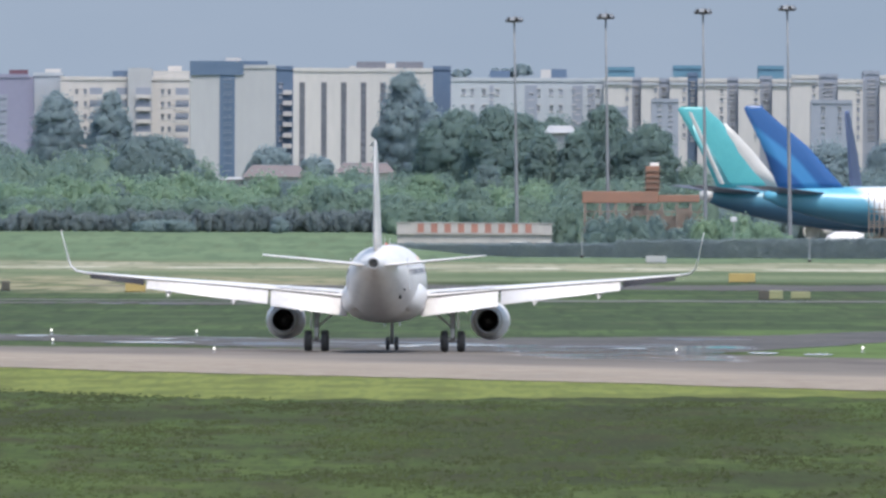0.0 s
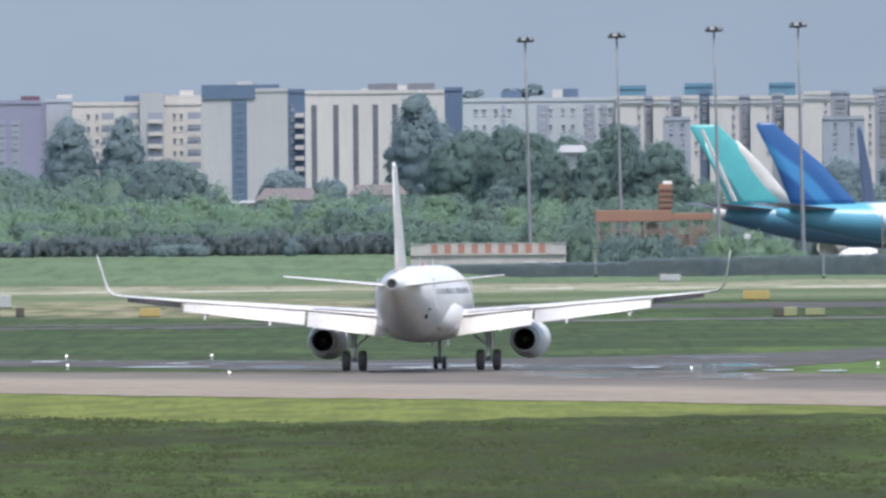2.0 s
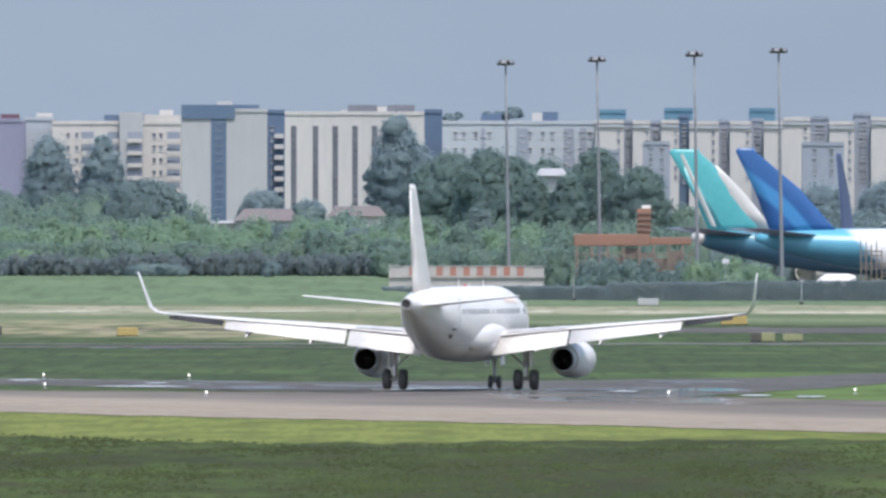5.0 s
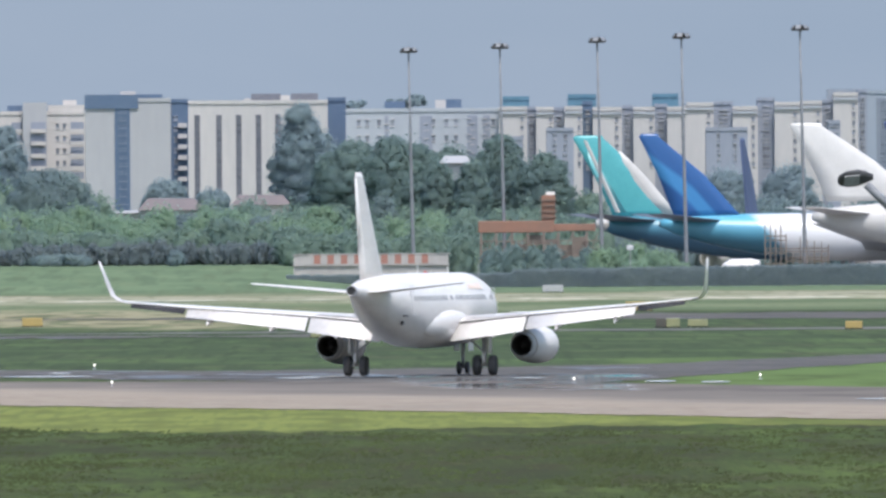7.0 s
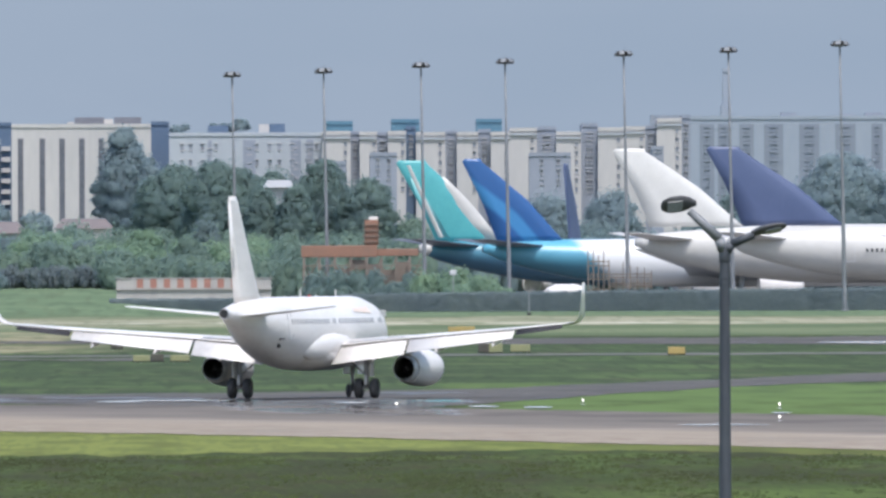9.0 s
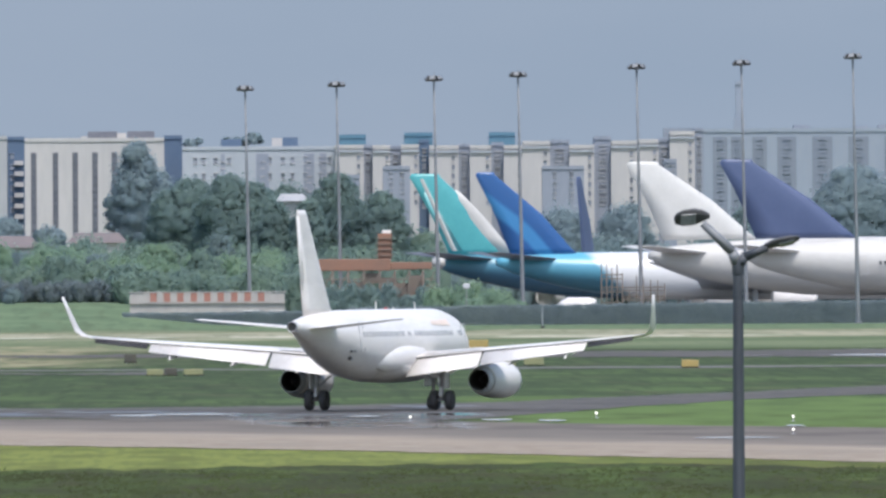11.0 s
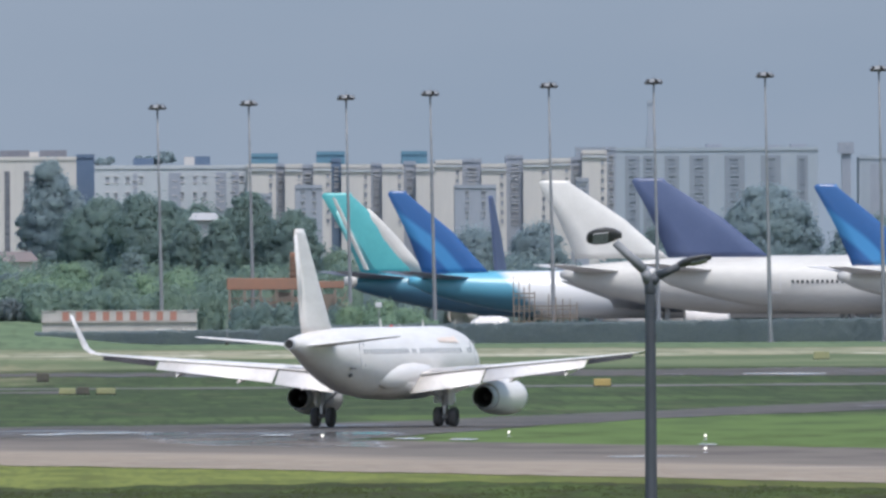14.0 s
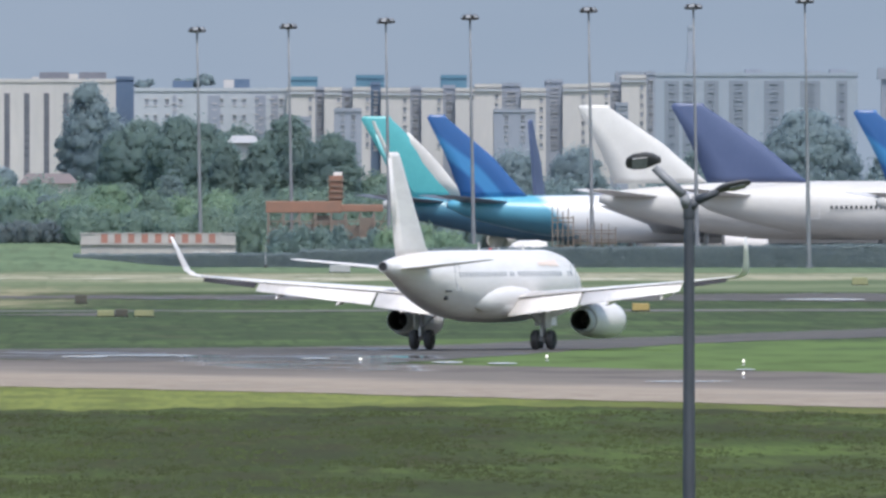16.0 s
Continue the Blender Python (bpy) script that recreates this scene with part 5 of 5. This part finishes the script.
def street_lamp():
    d = 601.0
    top = sight(1779.5, 337, d)
    root = thing("street_lamp", "dark grey tapered street lamp with two LED heads", "street lamp", pose(top.x, d, 0))
    h = top.z
    paint = mat("lamp_pole_paint", (0.040, 0.046, 0.056), 0.55, 0.2, second=(0.06, 0.068, 0.08), scale=4, stretch=(1, 1, 0.2), fine=14)
    bm = loft([ring(0, 0, z, r, r, 20, "z") for z, r in ((0, 0.135), (1.2, 0.13), (h * 0.5, 0.112), (h - 0.35, 0.088), (h - 0.3, 0.088))])
    part("pole", bm, paint, root, "dark grey steel pole", True)
    part("base_plate", boxm(-0.22, 0.22, -0.22, 0.22, 0, 0.03, bevel=0.01), paint, root)
    part("collar", lathe([(h - 0.32, 0.095), (h - 0.3, 0.102), (h - 0.06, 0.102), (h - 0.03, 0.095), (h + 0.02, 0.08)], 20, "z"), paint, root, "", True)
    for z in (h - 0.62, h - 0.72, h - 1.1):
        part("band", lathe([(z, 0.098), (z + 0.03, 0.1), (z + 0.06, 0.098)], 18, "z"), paint, root)
    heads = mat("lamp_head_paint", (0.055, 0.055, 0.06), 0.5, second=(0.08, 0.08, 0.085), scale=6)
    glass = mat("lamp_lens", (0.30, 0.31, 0.33), 0.3, second=(0.2, 0.21, 0.23), scale=14)
    arms = (((-0.02, 0, h - 0.1), (-0.10, -0.05, h + 0.1), (-0.62, -0.05, h + 0.60), 0.09, (-0.83, -0.06, h + 0.71), (8, -50, -84)),
            ((0.02, 0, h - 0.12), (0.12, 0.0, h + 0.0), (0.52, 0.0, h + 0.17), 0.085, (0.80, 0.0, h + 0.27), (-14, 16, 84)))
    for p0, p1, p2, r, ph, rot in arms:
        bm = bmesh.new()
        tube(bm, p0, p1, r * 1.15, r, 12)
        tube(bm, p1, p2, r, r * 0.75, 12)
        a = part("arm", bm, paint if p0[0] > 0 else GALV, root, "steel lamp arm", True)
        bm = loft([ring(0, y, z, w, t, 18) for y, z, w, t in ((-0.30, 0, 0.06, 0.02), (-0.27, 0.0, 0.12, 0.035), (-0.15, 0.005, 0.185, 0.05), (0.06, 0.01, 0.19, 0.065), (0.2, 0.01, 0.14, 0.065), (0.28, 0.0, 0.085, 0.055), (0.33, -0.01, 0.06, 0.05))])
        hd = part("lamp_head", bm, heads, a, "dark oval LED lamp head", True)
        hd.matrix_basis = pose(*ph, *rot)
    # lens plates under the heads, held flush
        m = hd.matrix_basis
        lens = part("lens", boxm(-0.12, 0.12, -0.2, 0.08, -0.062, -0.04, bevel=0.01), glass, a, "pale LED lens plate")
        lens.matrix_basis = m
    part("hand_hole_cover", boxm(-0.05, 0.05, -0.14, -0.12, 0.6, 0.9, bevel=0.005), paint, root)


street_lamp()


def barrier():
    d = 3720.0
    a, b = sight(703, 395, d), sight(977, 424, d)
    w, z0, z1 = b.x - a.x, b.z, a.z
    root = thing("checked_shelter", "long low white shed with red and white checked top", "shed", pose(a.x, d, 0))
    white = mat("shed_white", (0.38, 0.36, 0.345), 0.8, second=(0.31, 0.295, 0.285), scale=0.8, stretch=(1, 1, 0.3))
    red = mat("shed_red", (0.33, 0.155, 0.12), 0.8, second=(0.28, 0.14, 0.115), scale=1.2)
    part("wall", boxm(0, w, 0, 3, -0.1, z1 - 0.05), white, root)
    n = 23
    for i in range(n):
        x = w * i / n
        if 1 < i < 21:
            part("panel", boxm(x + 0.02, x + w / n - 0.02, -0.06, 0.02, (z0 + z1) / 2 - 0.1, z1), red if i % 2 else white, root)
    part("ledge", boxm(-0.1, w + 0.1, -0.25, 0.05, (z0 + z1) / 2 - 0.3, (z0 + z1) / 2 - 0.15), white, root, "pale ledge")
    part("roof", boxm(-0.15, w + 0.15, -0.12, 3.15, z1, z1 + 0.1, bevel=0.03), white, root)


barrier()


def small_car(u, v, d, turn, label):
    p = sight(u, v, d)
    root = thing("car", label, "car", pose(p.x, p.y, rise(p.x, p.y), 0, 0, turn), "cars by the apron")
    st = [(-2.1, 0.65, 0.55, 0.2), (-2.0, 0.7, 0.8, 0.42), (-1.2, 0.78, 0.86, 0.46), (1.2, 0.74, 0.86, 0.42), (2.0, 0.62, 0.75, 0.3), (2.1, 0.55, 0.5, 0.15)]
    part("body", body(st, 16), PAINT_WHITE, root, "white car body", True)
    part("cabin", loft([ring(0, y, z, w, t, 14) for y, z, w, t in ((-1.7, 1.1, 0.6, 0.1), (-1.2, 1.3, 0.7, 0.3), (0.3, 1.32, 0.7, 0.32), (1.0, 1.05, 0.6, 0.1))]), GLASS_DARK, root, "dark car glass", True)
    part("roof", boxm(-0.62, 0.62, -1.2, 0.3, 1.56, 1.66, bevel=0.04), PAINT_WHITE, root)
    for sx in (-0.78, 0.78):
        for y in (-1.3, 1.3):
            wheel_at(root, (sx, y, 0.32), 0.32, 0.2)
    return root


small_car(912, 424, 3708, 70, "small white car parked by the checked shed")
small_car(958, 424, 3707, 80, "second small white car by the checked shed")


def gantry():
    d = 3780.0
    orange = mat("orange_steel", (0.25, 0.13, 0.09), 0.85, second=(0.20, 0.12, 0.09), scale=0.5)
    rust = mat("rusty_steel", (0.20, 0.155, 0.13), 0.85, second=(0.15, 0.135, 0.115), scale=0.6)
    o = sight(1030, 0, d)
    root = thing("steel_gantry", "orange steel gantry tower over rusty lattice frames", "gantry", pose(o.x, d, 0))
    X = lambda u: sight(u, 0, d).x - o.x
    Z = lambda v: sight(0, v, d).z
    part("girder", boxm(X(1030), X(1165), -1, 1, Z(358), Z(337), bevel=0.1), orange, root, "long orange girder")
    part("girder", boxm(X(1165), X(1238), -0.8, 0.8, Z(356), Z(343), bevel=0.1), orange, root, "orange girder end")
    part("tower", boxm(X(1142), X(1167), -0.8, 0.8, Z(337), Z(292), bevel=0.08), orange, root, "orange box tower")
    part("tower_cap", boxm(X(1150), X(1166), -0.5, 0.5, Z(292), Z(286), bevel=0.05), PAINT_WHITE, root, "pale lamp box")
    for v in (300, 310, 320, 330):
        part("platform", boxm(X(1138), X(1170), -1.0, 1.0, Z(v + 1.5), Z(v)), rust, root)
    us = [1035, 1062, 1090, 1118, 1146, 1172, 1198, 1222, 1242]
    for u in us:
        for y in (-0.9, 0.9):
            part("post", boxm(X(u) - 0.12, X(u) + 0.12, y - 0.12, y + 0.12, 0, Z(358 if u < 1230 else 380)), rust, root)
    for v in (372, 390, 408):
        part("rail", boxm(X(1032), X(1244), -1.05, -0.9, Z(v + 2), Z(v)), rust, root)
    for a, b in zip(us, us[1:]):
        part("brace", tube(bmesh.new(), (X(a), -0.95, Z(408)), (X(b), -0.95, Z(360)), 0.07, 0.07, 6), rust, root)
        part("brace", tube(bmesh.new(), (X(b), 0.95, Z(408)), (X(a), 0.95, Z(372)), 0.07, 0.07, 6), rust, root)
    for u0, u1, v0, v1 in ((1090, 1120, 376, 405), (1172, 1200, 380, 412), (1120, 1146, 362, 380), (1040, 1062, 385, 440), (1062, 1090, 395, 440), (1125, 1146, 388, 440), (1146, 1172, 370, 398), (1200, 1222, 366, 402), (1222, 1242, 385, 440), (1180, 1196, 415, 440)):
        part("panel", boxm(X(u0), X(u1), -0.4, 0.6, Z(v1), Z(v0)), rust, root)


gantry()


def stand(u0, u1, v0, d, label, seed):
    """Docking scaffold beside a parked airliner."""
    rng = random.Random(seed)
    m = mat("scaffold_steel", (0.2, 0.16, 0.13), 0.8, second=(0.14, 0.12, 0.1), scale=0.8)
    o = sight(u0, 0, d)
    root = thing("docking_stand", label, "scaffold", pose(o.x, d, 0), "stands on the apron")
    w, h = sight(u1, 0, d).x - o.x, sight(0, v0, d).z
    n = max(4, int(w / 0.7))
    for i in range(n + 1):
        for y in (0, 2):
            part("post", boxm(w * i / n - 0.05, w * i / n + 0.05, y - 0.05, y + 0.05, 0, h * rng.uniform(0.6, 1.0)), m, root)
    for z in (0.3, 0.45, 0.52, 0.64, 0.7):
        part("rail", boxm(0, w, -0.05, 0.05, h * z - 0.06, h * z + 0.06), m, root)
    part("deck", boxm(0, w, 0.06, 1.94, h * 0.48 - 0.04, h * 0.48 + 0.04), m, root)


stand(1538, 1575, 330, 3720, "rusty docking scaffold before a parked airliner", 1)
stand(1575, 1650, 362, 3722, "long low docking scaffold before a parked airliner", 2)



def van(u, v, d, turn, label):
    """A white service van with a rounded high roof."""
    p = sight(u, v, d)
    root = thing("van", label, "van", pose(p.x, d, 0, 0, 0, turn))
    part("body", loft([ring(0, y, z, w, t, 20) for y, z, w, t in ((-2.5, 1.5, 0.7, 0.7), (-2.4, 1.55, 0.92, 1.0), (-1.5, 1.6, 0.97, 1.15), (0.8, 1.6, 0.97, 1.12), (1.6, 1.4, 0.95, 0.9), (2.3, 1.0, 0.9, 0.5), (2.5, 0.85, 0.7, 0.3))]), PAINT_WHITE, root, "white van body", True)
    part("windscreen", boxm(-0.75, 0.75, 1.35, 1.42, 1.5, 2.15, bevel=0.03), GLASS_DARK, root, "dark windscreen")
    for sx in (-0.85, 0.85):
        for y in (-1.5, 1.5):
            wheel_at(root, (sx, y, 0.36), 0.36, 0.22)


van(1490, 402, 3790, 78, "white high-roofed service van behind the hedge")


def pole(u, v0, v1, d, label, box_top=False):
    p = sight(u, v0, d)
    root = thing("marker_pole", label, "pole", pose(p.x, d, 0), "grey poles by the apron")
    part("stem", tube(bmesh.new(), (0, 0, 0), (0, 0, p.z), 0.05, 0.035, 8), STEEL, root)
    part("foot", boxm(-0.2, 0.2, -0.2, 0.2, 0, 0.25, bevel=0.03), DARK, root, "dark concrete foot")
    if box_top:
        part("head", boxm(-0.4, 0.35, -0.2, 0.2, p.z - 0.25, p.z + 0.3, bevel=0.08), PAINT_GREY, root, "pale grey rounded head")


pole(1433, 412, 466, 3560, "thin grey pole with a dark foot")
pole(1030, 410, 440, 3690, "short grey pole before the gantry")
pole(1299, 386, 440, 3730, "grey pole with a rounded box head", True)

YELLOW = mat("sign_yellow", (0.36, 0.265, 0.09), 0.6, second=(0.3, 0.23, 0.09), scale=1.5)
PALE_YEL = mat("sign_pale_yellow", (0.24, 0.24, 0.12), 0.6, second=(0.19, 0.2, 0.11), scale=1.5)
SIGN_GREY = mat("sign_back_grey", (0.3, 0.31, 0.31), 0.6, second=(0.34, 0.35, 0.35), scale=1.5)
SIGN_DARK = mat("sign_dark", (0.05, 0.05, 0.045), 0.6, second=(0.08, 0.07, 0.05), scale=1.5)


def taxi_sign(u0, u1, v0, v1, material, label):
    k = 1 / (v1 + 2 - 276.5)
    d = EYE_Z * FAR * k
    a, b = sight(u0, v0, d), sight(u1, v1, d)
    w, h = b.x - a.x, a.z
    root = thing("taxiway_sign", label, "sign", pose((a.x + b.x) / 2, d, 0), "signs beside the taxiways")
    part("panel", boxm(-w / 2, w / 2, -0.15, 0.15, b.z, h, bevel=0.05), material, root)
    part("frame", boxm(-w / 2 - 0.05, w / 2 + 0.05, -0.11, 0.11, b.z - 0.04, b.z + 0.06), DARK, root)
    for x in (-0.35, 0.0, 0.35):
        part("leg", boxm(w * x - 0.04, w * x + 0.04, -0.04, 0.04, 0, b.z), STEEL, root)
    return root


taxi_sign(1290, 1337, 481, 497, YELLOW, "orange-yellow taxiway sign in the grass")
taxi_sign(1343, 1362, 511, 527, SIGN_DARK, "dark taxiway sign panel in the grass")
taxi_sign(1362, 1386, 511, 527, PALE_YEL, "pale yellow taxiway sign in the grass")
taxi_sign(1400, 1435, 513, 526, PALE_YEL, "pale yellow taxiway sign in the grass")
taxi_sign(222, 258, 503, 518, YELLOW, "orange-yellow taxiway sign in the grass")
taxi_sign(1679, 1709, 518, 531, YELLOW, "small yellow taxiway sign in the grass")
taxi_sign(2068, 2096, 392 + 80, 403 + 82, PALE_YEL, "small pale yellow sign by the dry strip")
taxi_sign(732, 762, 530, 541, PALE_YEL, "pale yellow taxiway sign in the grass")
taxi_sign(764, 786, 528, 541, SIGN_DARK, "dark taxiway sign panel in the grass")
taxi_sign(798, 832, 530, 541, PALE_YEL, "pale yellow taxiway sign in the grass")
taxi_sign(693, 714, 503, 518, SIGN_DARK, "dark box beside the dry strip")
taxi_sign(1143, 1180, 451, 463, SIGN_GREY, "pale grey equipment box in the grass")
taxi_sign(-50, -5, 478, 500, SIGN_GREY, "pale grey equipment box in the grass")
taxi_sign(3, 18, 500, 516, SIGN_DARK, "dark box beside the dry strip")

LAMP_GLOW = glow("marker_lamp", (1.0, 0.97, 0.9), 1.3)


def marker(u, v):
    d = EYE_Z * FAR / (v + 5 - 276.5)
    p = sight(u, v, d)
    root = thing("edge_light", "small taxiway edge light on a short stake", "edge light", pose(p.x, d, 0), "edge lights along the paving")
    part("stake", tube(bmesh.new(), (0, 0, 0), (0, 0, 0.22), 0.03, 0.03, 8), STEEL, root)
    part("base", lathe([(0, 0.12), (0.03, 0.12), (0.05, 0.06)], 10, "z"), STEEL, root)
    part("lens", lathe([(0.2, 0.04), (0.23, 0.065), (0.29, 0.065), (0.33, 0.03)], 12, "z"), LAMP_GLOW, root, "glowing clear lens", True)


for u, v in ((92, 589), (94, 606), (349, 590), (380, 621), (1198, 620), (1528, 615), (1876, 623), (1876, 646)):
    marker(u, v)


# thin pale streak of water, its glint coming from the painted colour
def puddle(u0, u1, v, tall, seed):
    d = EYE_Z * FAR / (v - 276.5)
    p = sight((u0 + u1) / 2, v, d)
    rx = (u1 - u0) / 2 / FAR * d
    ry = tall * 0.45 * d * d / (EYE_Z * FAR)
    bm = bmesh.new()
    n, vs = 48, []
    for i in range(n):
        a = 2 * math.pi * i / n
        k = 1 + 0.3 * noise.noise((math.cos(a) * 1.5 + seed, math.sin(a) * 1.5, seed))
        vs.append(bm.verts.new((rx * k * math.cos(a), ry * k * math.sin(a), 0)))
    bm.faces.new(vs)
    bmesh.ops.recalc_face_normals(bm, faces=bm.faces)
    solid("puddle", bm, WATER_GLINT, "shallow rain puddle with a pale sky glint painted in", "puddle", pose(p.x, d, 0.062), kind="structure")


for i, (u0, u1, v, t) in enumerate(((183, 350, 609, 2.5), (28, 84, 598, 3), (268, 312, 603, 2.5), (666, 758, 614, 2.5), (715, 910, 612, 2), (1090, 1150, 617, 2.5), (1323, 1381, 624, 3), (1421, 1473, 626, 3),
                                   (1863, 1897, 637, 2.5), (1690, 1850, 658, 2), (1950, 2100, 512, 3))):
    puddle(u0, u1, v, t, i + 1)


def grass_tufts():
    """Tufts of grass blades over the near field, thicker in patches."""
    rng = np.random.default_rng(5)
    n, blades = 60000, 5
    y = rng.uniform(960, 1640, n)
    x = rng.uniform(-26, 46, n) * y / 1300
    keep = [k for k in range(n) if y[k] < 1470 - (x[k] - 7.0) * 4.0 + 12.0 * max(0.0, x[k] + 4.0) * 0.35 and noise.noise((x[k] * 0.22, y[k] * 0.022, 2.0)) + 0.5 * noise.noise((x[k] * 0.9, y[k] * 0.06, 4.0)) > rng.uniform(-0.25, 0.55)]
    x, y = np.repeat(x[keep], blades), np.repeat(y[keep], blades)
    m = len(x)
    x, y = x + rng.normal(0, 0.06, m), y + rng.normal(0, 0.06, m)
    h, w = rng.uniform(0.04, 0.13, m), rng.uniform(0.015, 0.035, m)
    lean = rng.normal(0, 0.05, m)
    zero = np.zeros(m)
    v = np.stack([np.stack([x - w, y, zero], 1), np.stack([x + w, y, zero], 1), np.stack([x + lean, y + rng.normal(0, 0.04, m), h], 1)], 1).reshape(-1, 3)
    me = bpy.data.meshes.new("grass_tufts")
    me.from_pydata(v.tolist(), [], np.arange(3 * m).reshape(-1, 3).tolist(), shade_flat=False)
    me.normals_split_custom_set_from_vertices([(0, -0.35, 0.94)] * (3 * m))
    me.materials.append(mat("tuft_blades", (0.037, 0.046, 0.023), 0.95, second=(0.055, 0.074, 0.030), scale=0.12, stretch=(1, 0.1, 1), fine=1.0, islands=0.25, spec=0.03))
    tagged(new("grass_tufts", me), "uneven tufts of green and brownish grass", "grass", "", "stuff")


grass_tufts()

# ------------------------------------------------------------------ movement
# seconds, place of the main gear, heading to the right of +y
TAXI = [(0.0, -3.221, 1894.6, 1.765), (1.0, -2.748, 1905.91, 3.184), (2.0, -2.023, 1916.73, 4.659), (3.0, -1.058, 1927.09, 6.143), (4.0, 0.121, 1936.99, 7.596), (5.0, 1.488, 1946.45, 8.986), (6.0, 3.012, 1955.48, 10.289), (7.0, 4.66, 1964.1, 11.484), (8.0, 6.406, 1972.33, 12.561), (9.0, 8.219, 1980.19, 13.514), (10.0, 10.075, 1987.7, 14.347), (11.0, 11.954, 1994.87, 15.068), (12.0, 13.839, 2001.73, 15.693), (13.0, 15.715, 2008.3, 16.246), (14.0, 17.578, 2014.6, 16.757), (15.0, 19.423, 2020.65, 17.263), (16.0, 21.253, 2026.45, 17.807)]


def motions():
    walk(airliner, [(t, pose(x, y, 0.055, 0, 0, -h)) for t, x, y, h in TAXI])
    way = [0.0]
    for a, b in zip(TAXI, TAXI[1:]):
        way.append(way[-1] + math.hypot(b[1] - a[1], b[2] - a[2]))
    for wheel, (x, y, z), r in WHEELS:
        rows = []
        for k in range(481):
            s = float(np.interp(k / 30, [q[0] for q in TAXI], way))
            rows.append((k / 30, pose(x, y, z, -math.degrees(s / r), 0, 0)))
        walk(wheel, rows)


motions()
